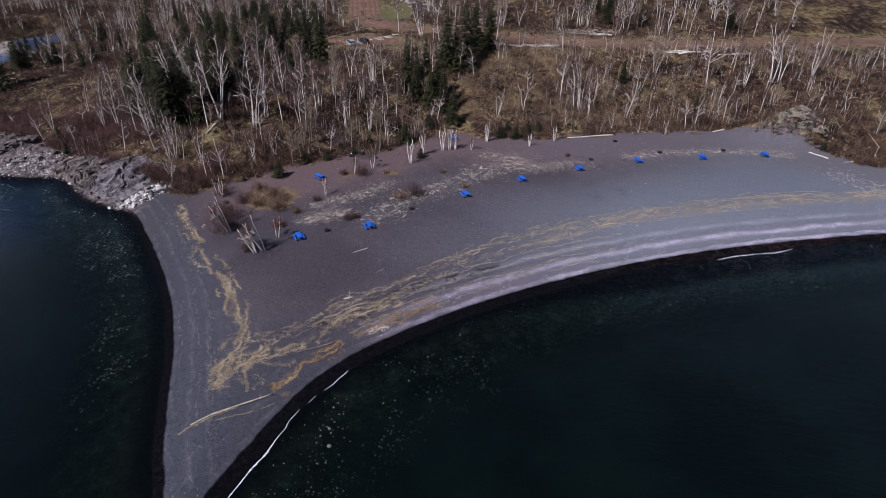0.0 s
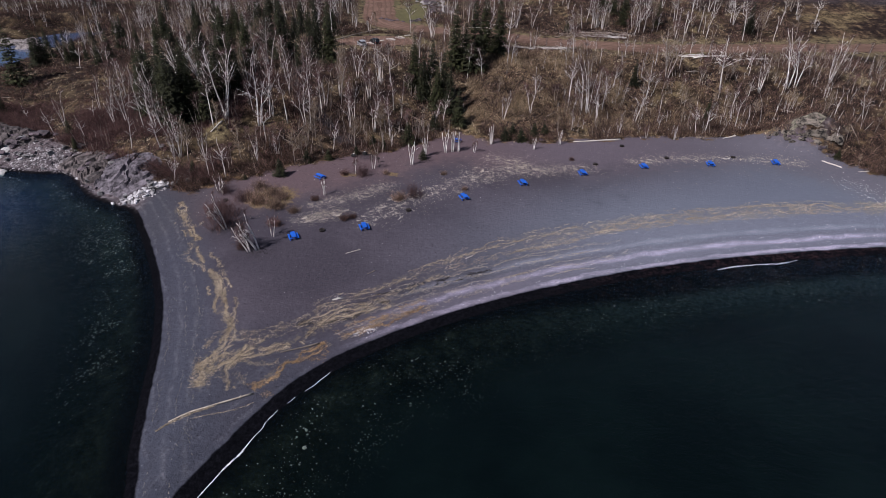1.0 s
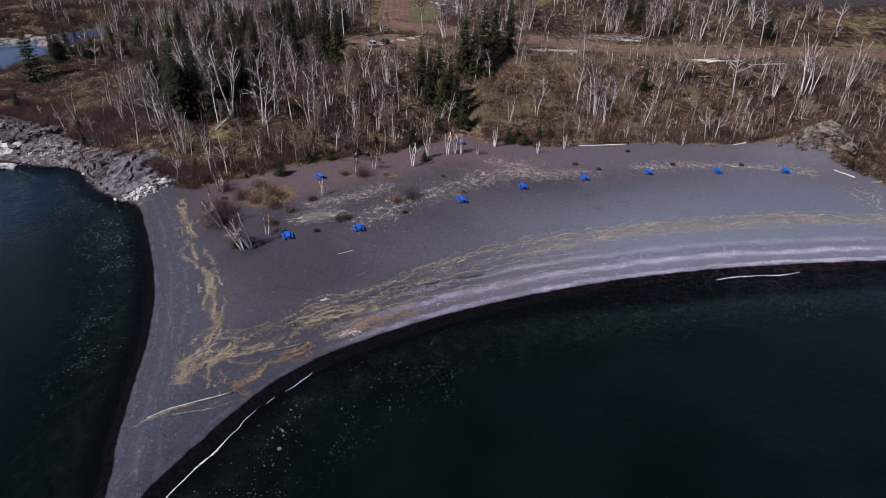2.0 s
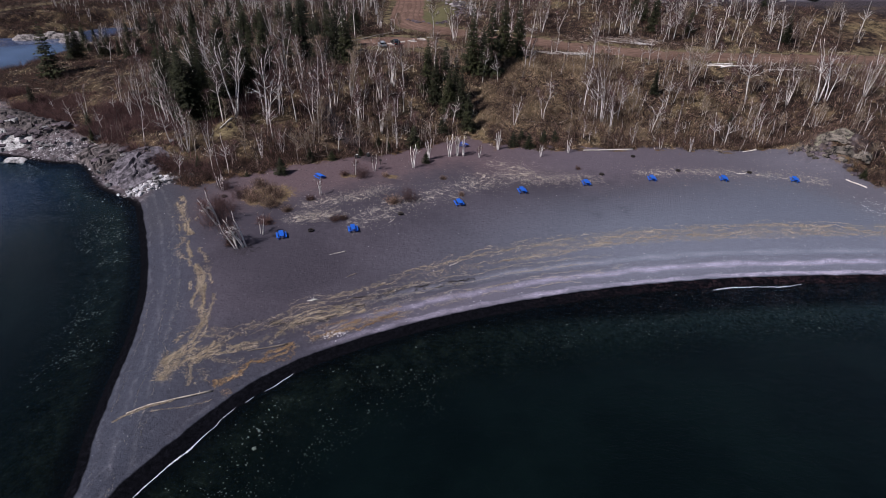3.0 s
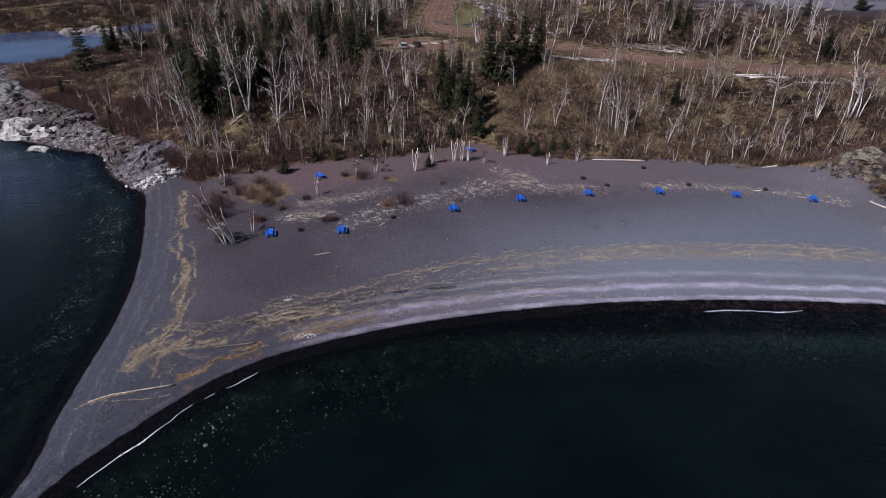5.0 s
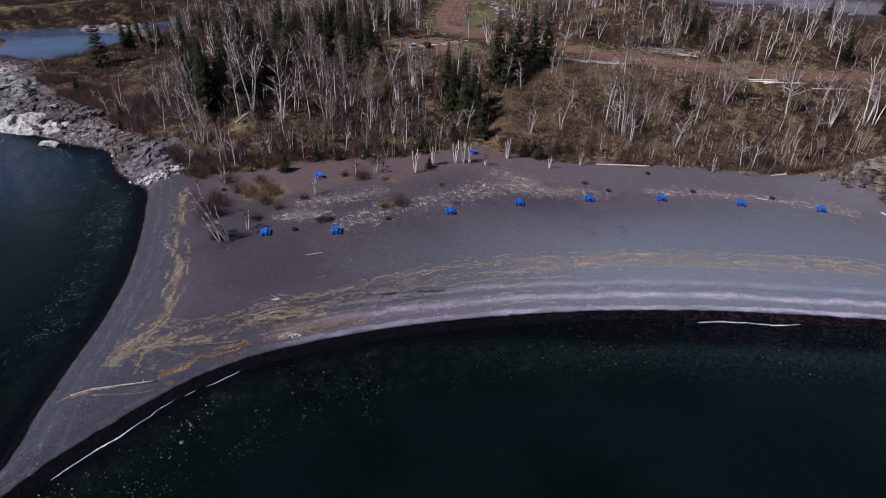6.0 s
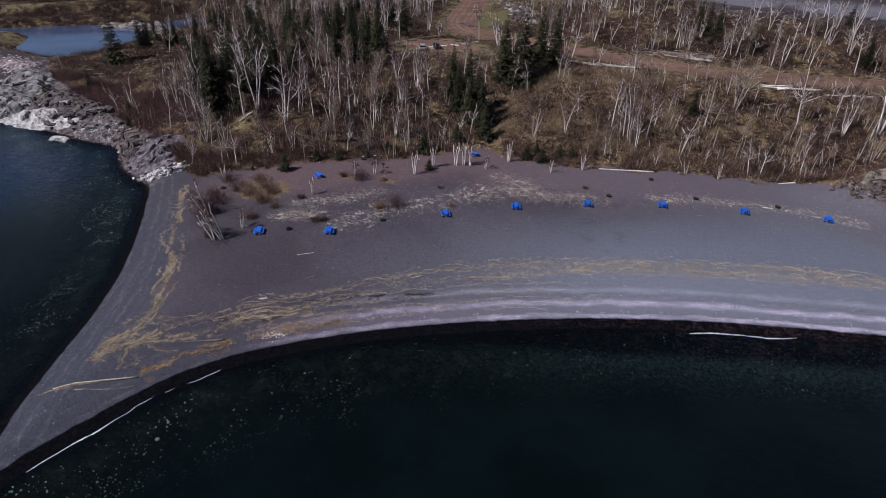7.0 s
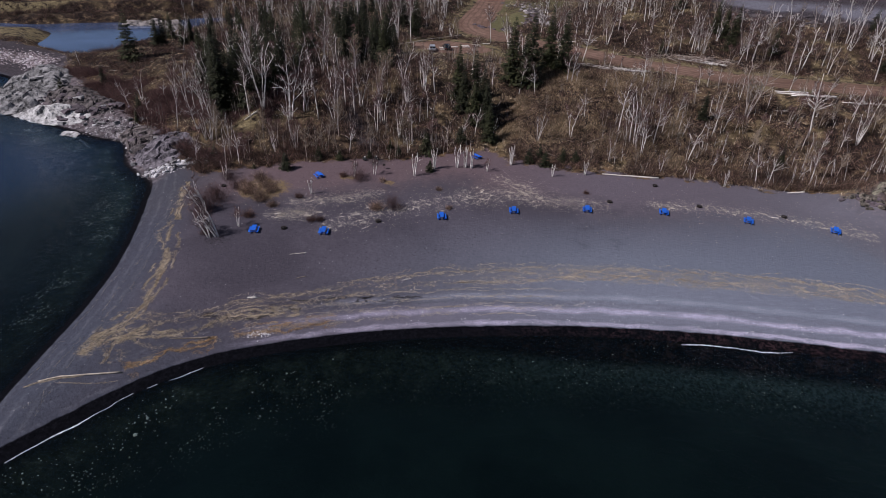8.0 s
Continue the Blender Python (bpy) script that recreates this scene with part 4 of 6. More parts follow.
# single trees that stand out: x, y, height
for k, (x, y, h) in enumerate([(1.6, 158.6, 16.2), (6.4, 158.1, 17.5), (9.2, 166.5, 15.5), (13.0, 166, 15), (4.2, 161.5, 11.5), (-8.0, 145.5, 13), (-3.6, 144, 14.2), (-0.8, 142.2, 12.5), (0.9, 139.2, 11.6), (-5.6, 142.4, 11.5), (-2.2, 139.8, 10.5), (3.1, 134.3, 9),
                               (-113.3, 152, 14.5), (-118.5, 168.5, 10.5), (-56.2, 119.3, 17.2), (-53.4, 122.2, 14), (-58.6, 122.6, 14.5), (-61.5, 124.8, 13), (-65.6, 125.9, 13), (-59.6, 123.7, 15.8), (-54.4, 132.1, 13.7), (-51.1, 137.5, 12.7),
                               (-37.1, 159.9, 11), (-42.4, 154.9, 14.2), (-32.6, 164.3, 8), (-41.8, 164.6, 10.6), (-96.6, 168.1, 8.1), (-50.5, 150.1, 12), (-53.1, 168.6, 11.8), (-77, 114.8, 3.6), (-96.9, 162.8, 6.8),
                               (-68, 131, 13), (-72, 140, 12), (-47, 160, 13), (-60, 160, 12), (-75, 155, 12), (-66, 172, 13), (-52, 185, 13), (-84, 178, 12), (-104, 132, 5), (-64.5, 128, 13), (-50.2, 121.5, 13), (-49, 126, 14), (-61, 132.5, 13), (-51, 135, 14), (-56.5, 126, 14),
                               (-44, 159, 14), (-36, 149.5, 13), (-30, 152, 14), (-34, 156, 13), (-80.8, 119.8, 4.5)]):
    bushy = h < 10 or x < -108
    stand(spruces[3] if bushy else spruces[k % 3], x, y, h / (10 if bushy else (16, 14, 15)[k % 3]))
for k, (x, y, h) in enumerate([(-7.7, 123.3, 5), (-30.9, 105.2, 3.6), (-27.3, 112.1, 3), (-23.1, 113.4, 2.3), (-47.9, 105.3, 2.7), (-3.8, 115.3, 2.4), (13.8, 127.9, 3.4), (17.3, 127.5, 3.3), (20.4, 130.5, 3.3),
                               (22.9, 131.8, 2.7), (15.5, 130.5, 3), (-37.2, 103.5, 1.1), (-12.6, 119.7, 2.6), (-18, 116.8, 1.8), (-110, 124, 3.2), (84, 122, 2.2), (-15, 121, 2.8), (-2.5, 131, 4)]):
    stand(young[k % 2], x, y, h / (3.4, 2.6)[k % 2])
for k, (x, y, h, v) in enumerate([(-61.5, 119.5, 11, 9), (-58.9, 130.6, 12.5, 8), (-56.5, 134.6, 12.6, 8), (-46.3, 121.3, 15, 8), (-52, 128, 12, 8), (-49, 133, 12, 9), (-64, 126, 11, 8), (-70, 124, 9, 9), (-39.4, 121.5, 14, 9), (-30.6, 125.2, 10.8, 2), (-18.1, 137.9, 10, 6),
                                  (-39.5, 182.5, 12, 5), (-36, 184, 13, 5), (15.3, 160.4, 7.5, 0), (16.3, 160.8, 7.5, 1), (13.7, 136.6, 7.3, 3), (20.3, 140.7, 8.7, 2), (34.1, 141.9, 12.2, 6), (33, 143, 11, 1), (40.3, 133.3, 5, 3),
                                  (69.7, 154.8, 14, 4), (58.7, 136, 8, 4), (61.2, 136.8, 8, 1), (69.1, 139.5, 7.5, 0), (78, 151.2, 9, 6), (84, 150.1, 14, 6), (85.5, 149.5, 12.3, 2), (33.3, 166, 11, 5),
                                  (73.3, 199.6, 11.5, 7), (59.7, 207.1, 11, 5), (44.5, 203.2, 11, 1), (-21.4, 129.9, 9, 0), (-27.3, 132.2, 10.5, 2), (-38.1, 125, 11, 1), (-34.2, 124.6, 11, 5), (-12.2, 136, 7.5, 0), (-16.8, 144.9, 9, 6),
                                  (38, 143.8, 9.5, 0), (45.6, 140.2, 9.3, 4), (30.1, 146.2, 11, 5), (93.7, 150, 11.4, 6), (-80.6, 132.2, 8.1, 2), (-76.2, 136.6, 9, 0), (-85.7, 125.9, 7.4, 3), (36, 139, 10, 2), (50, 150, 9, 4)]):
    stand(birches[v], x, y, h / (9, 10, 11, 9, 10, 12, 10, 8, 12, 12)[v], tilt=(rng.normal(0, 2), rng.normal(0, 2)))


broad = birch(13, 4, 48, 420, 0.15, bark=M_GREYBARK, spread=0.10, reach=0.40, name="bare_tree", twig=M_TANTWIG)
tagged(broad, "broad leafless grey tree with many pale branches", "tree")
stand(broad, 57, 159.2, 1.0)
# the woods: filled at random, thick to the west, thinner over the brushy slope
def wood_sites(n):
    """n places in the woods with the kind of tree that grows there."""
    out = []
    while len(out) < n:
        k = 3000
        x, y = rng.uniform(-178, 120, k), rng.uniform(102, 310, k)
        s, r = into_woods(x, y), road_distance(x, y)
        ok = (s > 1.5) & (r > 9.5) & (pond_depth(x, y) < -3) & (land_distance(x, y) > 6)
        ok &= (np.hypot((x + 17) / 10, (y - 226) / 22) > 1) & (np.hypot((x + 18) / 20, (y - 262) / 22) > 1)
        dense = np.full(k, 0.75)
        dense[(x > -52) & (x < -8) & (y < 152)] = 1.0
        dense[(x > 8) & (x < 30) & (y > 132) & (y < 168)] = 0.22
        dense[(x > -16) & (x < 10) & (y > 138) & (y < 178)] = 0.25
        dense[(x > 30) & (y > 132) & (y < 178)] = 0.9
        dense[(x > -36) & (x < -6) & (y > 157) & (y < 180)] = 0.07
        dense[(x > -31) & (x < -9) & (y > 146) & (y < 182)] = 0.03
        dense[(x < -80) & (y < 165)] = 0.42
        dense[(x < -105) & (y > 138) & (y < 172)] = 0.05
        dense[(x < -128) & (y < 230)] = 0.06
        dense[(x > 60) & (x < 95) & (y > 122) & (y < 142)] = 0.3
        dense[(x > 52) & (y > 222)] = 0.45
        dense[(x > 44) & (y > 236) & (y < 248)] = 0.03
        dense *= (0.4 + 1.2 * fbm(x, y, 16, 77))
        ok &= rng.random(k) < dense
        for x0, y0, s0 in zip(x[ok], y[ok], s[ok]):
            near = out[-300:]
            if all((x0 - q[0]) ** 2 + (y0 - q[1]) ** 2 > 1.7 for q in near):
                pick = rng.random()
                dark = 0.02 if (x0 < -74 and y0 < 168) else 0.42 if (x0 < (-46 if y0 < 152 else -36) and 126 < y0 < 200) else (0.05 if y0 > 200 else 0.015)
                white = 0.45 if x0 > 12 and y0 < 178 else 0.58
                kind = 0 if pick < dark else (1 if pick < white else 2)
                out.append((x0, y0, kind, rng.uniform(0.58, 1.08) * (0.8 if s0 < 10 else 1.0) * (0.62 if x0 > 12 and y0 < 178 else 1.0) * (0.75 if x0 < -75 else 1.0)))
    return sorted(out[:n], key=lambda q: math.hypot(q[0], q[1] - 40))


def far_woods(name, items, label):
    """Trees past counting, joined into one object: items of (tree, pose, size)."""
    slots = [M_BARK, M_WHITEBARK, M_GREYBARK, M_TWIG, M_TANTWIG, M_NEEDLE, M_SPRUCEBARK]
    verts, faces, slot, at = [], [], [], 0
    for tree, m, size in items:
        m = np.array(m)
        for child in tree.children:
            me = child.data
            co = np.empty(len(me.vertices) * 3, np.float32)
            me.vertices.foreach_get("co", co)
            idx = np.empty(len(me.loops), np.int32)
            me.loops.foreach_get("vertex_index", idx)
            if child.name.startswith("crown"):
                keep = np.arange(0, len(idx) // 3, 3)
                loose = me.materials[0] in (M_TWIG, M_TANTWIG)
                idx = np.arange(len(keep) * 3, dtype=np.int32) if loose else idx
                if loose:
                    co = co.reshape(-1, 9)[keep].ravel()
            co = (co.reshape(-1, 3) * size) @ m[:3, :3].T + m[:3, 3]
            verts.append(co), faces.append(idx.reshape(-1, 3) + at)
            slot.append(np.full(len(idx) // 3, slots.index(me.materials[0]), np.int32))
            at += len(co)
    me = mesh_of(name, np.vstack(verts), np.vstack(faces), slots[0])
    for mat in slots[1:]:
        me.materials.append(mat)
    me.polygons.foreach_set("material_index", np.concatenate(slot))
    return tagged(new(name, me), label, "trees", kind="stuff")


left_over, room = [], {0: 80, 1: 230, 2: 280}
for x, y, kind, size in wood_sites(1400):
    tree = (spruces, birches, greys)[kind][rng.integers(0, (4, 8, 3)[kind])]
    if kind == 1 and x > 8 and y < 180:
        tree = birches[(0, 1, 4, 7)[rng.integers(0, 4)]]
    tilt = (rng.normal(0, 2.5), rng.normal(0, 2.5)) if kind else (0, 0)
    size = size * 0.8 if kind == 0 else size
    if room[kind] > 0:
        room[kind] -= 1
        stand(tree, x, y, size, tilt=tilt)
    else:
        left_over.append((tree, pose(x, y, float(ground_z(x, y)), tilt[0], tilt[1], rng.uniform(0, 360)), size))
far_woods("distant_woods", left_over, "leafless birch woods climbing the hillside beyond the dirt road")

# birches that stand alone on the upper beach, most with broken tops
beach_birch = [birch(5, 3, 12, 130, 0.11, spread=0.34, reach=0.3), birch(5, 3, 6, 50, 0.11, lean=0.025, spread=0.05, snag=True), birch(3.6, 2, 7, 90, 0.085, spread=0.3), birch(4.5, 5, 9, 60, 0.11, lean=0.03, spread=0.08, snag=True)]
for tree, words in zip(beach_birch, ("leaning clump of white birch stems on dark sand", "pair of broken white birch stems on the beach", "small forked white birch on dark sand", "cluster of broken-topped white birch stems on the beach")):
    tagged(tree, words, "tree", group="beach birches")
for x, y, h, v in [(-27.2, 78.6, 6.4, 0), (-28.3, 78.1, 5.2, 0), (-25.8, 82.4, 3.8, 2), (-34.6, 85, 6.4, 0), (-35.6, 86.2, 5, 0), (-40.8, 98.8, 3.5, 2), (-39.5, 97.5, 3, 1), (-5.8, 112.1, 5, 1), (0.7, 119.3, 5, 1), (2.2, 120, 4.6, 3),
                   (3.5, 120.2, 4.2, 1), (-13.3, 109.3, 3.7, 2), (-20.5, 97.2, 3.3, 1), (10.6, 125.3, 4.3, 3), (6.8, 119.9, 3, 2), (19.8, 122.8, 2.8, 1), (25.8, 126.3, 3.3, 1), (-3.5, 116.8, 4.4, 3), (-16.5, 106.9, 3.6, 2), (46.4, 132.4, 3, 2),
                   (52.7, 131.9, 3.3, 1), (-29.5, 80.2, 3.2, 2)]:
    leans = x < -26 and y < 90
    stand(beach_birch[v], x, y, h / (5, 5, 3.6, 4.5)[v], turn=rng.uniform(-25, 25) if leans else rng.uniform(-60, 60), tilt=(0, -22) if leans else (0, 0))

# shrubs that can be told apart on the beach
shrubs = [shrub(2.6, 170, M_TWIG), shrub(1.5, 240, M_REDBRUSH, wide=0.9), shrub(1.6, 240, M_BEACHBRUSH, wide=0.85)]
for ob, words in zip(shrubs, ("leafless purplish-grey willow shrub on dark sand", "low spreading red-brown bush on dark sand", "brown leafless bush among dry grass")):
    tagged(ob, words, "shrub", group="beach shrubs")
for x, y, h, v in [(-35.3, 85.5, 4.0, 0), (-35.6, 89.4, 3.3, 0), (-31.7, 93.8, 2.6, 2), (-27.8, 92, 2.2, 2), (-33.8, 95.8, 1.8, 2), (-30, 97, 2.2, 2), (-28, 95.5, 1.9, 2), (-15.2, 88.2, 1.2, 1), (-13.9, 88.9, 1.0, 1), (-6.9, 96.3, 1.8, 2),
                   (-4.2, 97.8, 2.8, 0), (0.8, 107.9, 0.9, 2), (-21.8, 95.1, 1.1, 1), (-18.5, 106.2, 1.2, 1), (-15, 105.9, 2.6, 0), (27.3, 117.6, 0.8, 1), (-26.3, 86, 1.5, 1), (-34.8, 94.6, 2.6, 0), (-39.2, 97.8, 2.4, 0), (-37.5, 91.5, 2.2, 0),
                   (-24.5, 90.5, 1.4, 2), (-33, 99.5, 2, 2), (5, 101.5, 0.9, 2), (-29.5, 79, 1.6, 1), (-10.5, 107, 1.0, 2)]:
    stand(shrubs[v], x, y, h / (2.6, 1.5, 1.6)[v])


# undergrowth nobody could count
def scatter(n, xs, ys, test):
    out = []
    while len(out) < n:
        x, y = rng.uniform(*xs, 4000), rng.uniform(*ys, 4000)
        ok = test(x, y)
        out += list(zip(x[ok], y[ok]))
    p = np.array(out[:n])
    return np.column_stack([p, ground_z(p[:, 0], p[:, 1])])


def woods_test(x, y, r_min=8.0, low=0.5, gaps=False, high=1e9):
    s = into_woods(x, y)
    return (s > low) & (s < high) & (road_distance(x, y) > r_min) & (pond_depth(x, y) > -300) & (pond_depth(x, y) < -2) & (land_distance(x, y) > 5) \
        & ~((x > 50) & (y > 232)) & (line_distance(x, y, TRACK) > 2.5) & (np.hypot((x + 190) / 22, (y - 171) / 9) > 1) & (np.hypot((x + 47.5) / 2.6, (y - 117.5) / 4.2) > 1) & (np.hypot((x - 80.5) / 4, (y - 130.5) / 3) > 1) & (np.hypot((x + 17) / 9, (y - 226) / 20) > 1) & (rng.random(x.shape) < (1.1 - ss(0.34, 0.56, fbm(x, y, 6, 91)) if gaps else ss(0.28, 0.56, fbm(x, y, 6, 91))) * np.where(y > 200, 0.6, 1))


def brush(name, n, stems, h, material, label, wide=0.85, r=0.02, low=0.5, xs=(-178, 112), ys=(98, 290), gaps=False, high=1e9):
    p = np.repeat(scatter(n, xs, ys, lambda x, y: woods_test(x, y, low=low, gaps=gaps, high=high)), stems, 0)
    k = len(p)
    sites = p[::stems]
    tall = np.repeat(rng.uniform(0.5, 1.15, n) * h * (0.35 + 1.3 * fbm(sites[:, 0], sites[:, 1], 11, 44)), stems)[:, None]
    b = p + rng.normal(0, 0.22, (k, 3)) * [1, 1, 0] * tall - [0, 0, 0.05]
    way = rng.normal(0, wide, (k, 3)) * [1, 1, 0] + [0, 0, 1]
    e = b + way / np.linalg.norm(way, axis=1, keepdims=True) * tall * rng.uniform(0.5, 1.1, (k, 1))
    soup = Soup()
    soup.slivers(b, e, r)
    b2 = b + (e - b) * rng.uniform(0.3, 0.8, (k, 1))
    soup.slivers(b2, b2 + ((e - b) + rng.normal(0, 0.4, (k, 3)) * tall) * 0.4, r * 0.75)
    return tagged(new(name, soup.mesh(name, material)), label, "undergrowth", kind="stuff")


brush("brown_brush", 14500, 9, 1.7, M_BRUSH, "leafless brown brush covering the woodland floor", r=0.032)
brush("grey_brush", 4200, 9, 2.1, M_BEACHBRUSH, "leafless tan-brown saplings and brush between trees", r=0.030, xs=(-40, 112))
brush("red_brush", 6000, 9, 1.9, M_REDBRUSH, "red-brown willow brush in the clearings", r=0.030)
brush("dry_grass", 8000, 6, 0.7, M_STRAW, "tufts of dry tan grass on the woodland floor", 0.7, 0.04, low=-0.5, gaps=True)
brush("slope_brush", 5200, 9, 1.1, M_GOLDBRUSH, "brown and tan dry brush on the open slope", 1.0, 0.032, xs=(-6, 72), ys=(130, 174))
brush("golden_brush", 4200, 9, 1.3, M_GOLDBRUSH, "pale golden dry brush and grass on the open slope", 1.0, 0.034, xs=(5, 44), ys=(136, 170), gaps=True)
brush("shore_thicket", 3600, 10, 2.7, M_TWIG, "dense leafless thicket above the rocky point", r=0.034, xs=(-132, -44), ys=(103, 138))
brush("shore_willow", 1300, 10, 2.2, M_REDBRUSH, "red-brown willow thicket above the rocky point", r=0.034, xs=(-132, -30), ys=(103, 140))
brush("edge_brush", 1500, 10, 2.0, M_BRUSH, "dark tangled brush along the wood's edge above the beach", r=0.036, low=0.2, high=6, xs=(-56, 100), ys=(98, 142))
brush("bank_brush", 4200, 9, 2.2, M_BRUSH, "dark leafless brush on the far bank of the pond", r=0.05, xs=(-262, -126), ys=(178, 300))
brush("bank_willow", 900, 9, 1.8, M_REDBRUSH, "red-brown willow brush behind the pond", r=0.05, xs=(-262, -126), ys=(178, 300))
brush("pale_saplings", 190, 2, 4.6, M_BARK, "slim pale leafless saplings scattered over the brushy slope", 0.13, 0.045, xs=(26, 112), ys=(129, 184))
brush("woodland_saplings", 450, 2, 6.0, M_GREYBARK, "slim grey leafless saplings among the birches", 0.11, 0.05, xs=(-75, 4), ys=(106, 175))
p = scatter(150, (-120, 110), (104, 230), lambda x, y: woods_test(x, y, 8, 1))
fallen = Soup()
an = rng.uniform(0, 6.28, len(p))
ln = rng.uniform(2, 6.5, len(p))
e = p + np.stack([np.cos(an) * ln, np.sin(an) * ln, np.zeros(len(p))], 1)
e[:, 2] = ground_z(e[:, 0], e[:, 1]) + rng.uniform(0.1, 0.8, len(p))
fallen.cones(p + [0, 0, 0.12], e, rng.uniform(0.04, 0.09, len(p)), sides=5)
tagged(new("fallen_branches", fallen.mesh("fallen_branches", M_GREYBARK)), "grey fallen trunks and branches lying in the brush", "deadwood", kind="stuff")
# ---------------------------------------------------------------- rocks and stones
def rock_mesh(name, seed, material, detail=2, flat=0.7, facets=14, rugged=0.22):
    """A weathered block about 2 m across: a ball cut by random planes, then roughened."""
    r = random.Random(seed)
    bm = bmesh.new()
    bmesh.ops.create_icosphere(bm, subdivisions=detail, radius=1.0)
    planes = []
    for _ in range(facets):
        n = Vector((r.gauss(0, 1), r.gauss(0, 1), r.gauss(0, 0.8))).normalized()
        planes.append((n, r.uniform(0.55, 0.85)))
    for v in bm.verts:
        for n, k in planes:
            over = v.co.dot(n) - k
            if over > 0:
                v.co -= n * over
        v.co += v.co.normalized() * rugged * (noise.noise(v.co * 1.7 + Vector((seed, 0, 0))) + 0.5 * noise.noise(v.co * 4.3 + Vector((0, seed, 0))))
        v.co.z *= flat
    me = bpy.data.meshes.new(name)
    bm.to_mesh(me)
    bm.free()
    me.materials.append(material)
    return me


def hull_mesh(name, seed, material, flat=0.6, count=16):
    """An angular broken block about 2 m across: the hull of random points in a box."""
    r = random.Random(seed)
    bm = bmesh.new()
    for _ in range(count):
        p = Vector((r.uniform(-1, 1), r.uniform(-1, 1), r.uniform(-1, 1)))
        k = r.choice((0, 1, 2))
        p[k] = math.copysign(r.uniform(0.75, 1.0), p[k])
        bm.verts.new((p.x, p.y, p.z * flat))
    out = bmesh.ops.convex_hull(bm, input=bm.verts)
    loose = [g for g in out["geom_interior"] if isinstance(g, bmesh.types.BMVert)]
    bmesh.ops.delete(bm, geom=loose, context="VERTS")
    bmesh.ops.bevel(bm, geom=list(bm.edges), offset=0.05, segments=1, affect="EDGES", profile=0.5)
    me = bpy.data.meshes.new(name)
    bm.to_mesh(me)
    bm.free()
    me.materials.append(material)
    return me


def put_rock(name, me, x, y, size, turn, sink, label, group="", tilt=0.0):
    ob = new(name, me)
    sx, sy, sz = size
    ob.matrix_basis = pose(x, y, float(ground_z(x, y)) - sink, tilt, 0, turn) @ Matrix.Diagonal((sx, sy, sz, 1))
    return tagged(ob, label, "rock", group)


def ledge_mesh(name, seed, material, nx=46, ny=34, cells=44):
    """A broad outcrop of tilted, cracked blocks: about 2 x 2 x 1, made of planes that break off at joints."""
    r = np.random.default_rng(seed)
    u, v = np.meshgrid(np.linspace(-1, 1, nx), np.linspace(-1, 1, ny))
    u, v = u + r.uniform(-0.36, 0.36, u.shape) * 2 / nx, v + r.uniform(-0.36, 0.36, u.shape) * 2 / ny
    ang = r.uniform(-0.4, 0.4)
    a, b = u * math.cos(ang) + v * math.sin(ang), (-u * math.sin(ang) + v * math.cos(ang)) * 1.9
    seeds = np.stack([r.uniform(-1.3, 1.3, cells), r.uniform(-2.4, 2.4, cells)], 1)
    dist = np.hypot(a[..., None] - seeds[:, 0], b[..., None] - seeds[:, 1])
    order = np.argsort(dist, axis=2)
    first, second = order[..., 0], order[..., 1]
    d1, d2 = np.take_along_axis(dist, first[..., None], 2)[..., 0], np.take_along_axis(dist, second[..., None], 2)[..., 0]
    level, ga, gb = r.uniform(0.0, 1.0, cells), r.normal(0, 0.30, cells), r.normal(0.22, 0.18, cells)
    dome = np.clip(1.3 - (np.abs(u) ** 3 + np.abs(v) ** 3), 0, 1) ** 0.5
    top = level[first] + ga[first] * (a - seeds[first, 0]) + gb[first] * (b - seeds[first, 1]) + r.normal(0, 0.05, u.shape)
    crack = (d2 - d1 < 0.055) * r.uniform(0.3, 1, u.shape)
    z = dome * (0.22 + 0.62 * top + 0.25 * dome) - 0.30 * crack * dome - 0.5 * (1 - dome)
    verts = np.stack([u.ravel(), v.ravel(), z.ravel()], 1)
    j, i = np.mgrid[0:ny - 1, 0:nx - 1]
    q = (j * nx + i).ravel()
    flip = r.random(len(q)) < 0.5
    one = np.where(flip[:, None], np.stack([q, q + 1, q + nx + 1], 1), np.stack([q, q + 1, q + nx], 1))
    two = np.where(flip[:, None], np.stack([q, q + nx + 1, q + nx], 1), np.stack([q + 1, q + nx + 1, q + nx], 1))
    return mesh_of(name, verts, np.vstack([one, two]), material)


blocks = [hull_mesh("boulder", 3 + k, M_ROCK, 0.75) for k in range(4)]
darks = [hull_mesh("boulder", 23 + k, M_DARKROCK, 0.7) for k in range(3)]
pales = [hull_mesh("cobble", 43 + k, M_STONE, 0.7, 12) for k in range(3)]


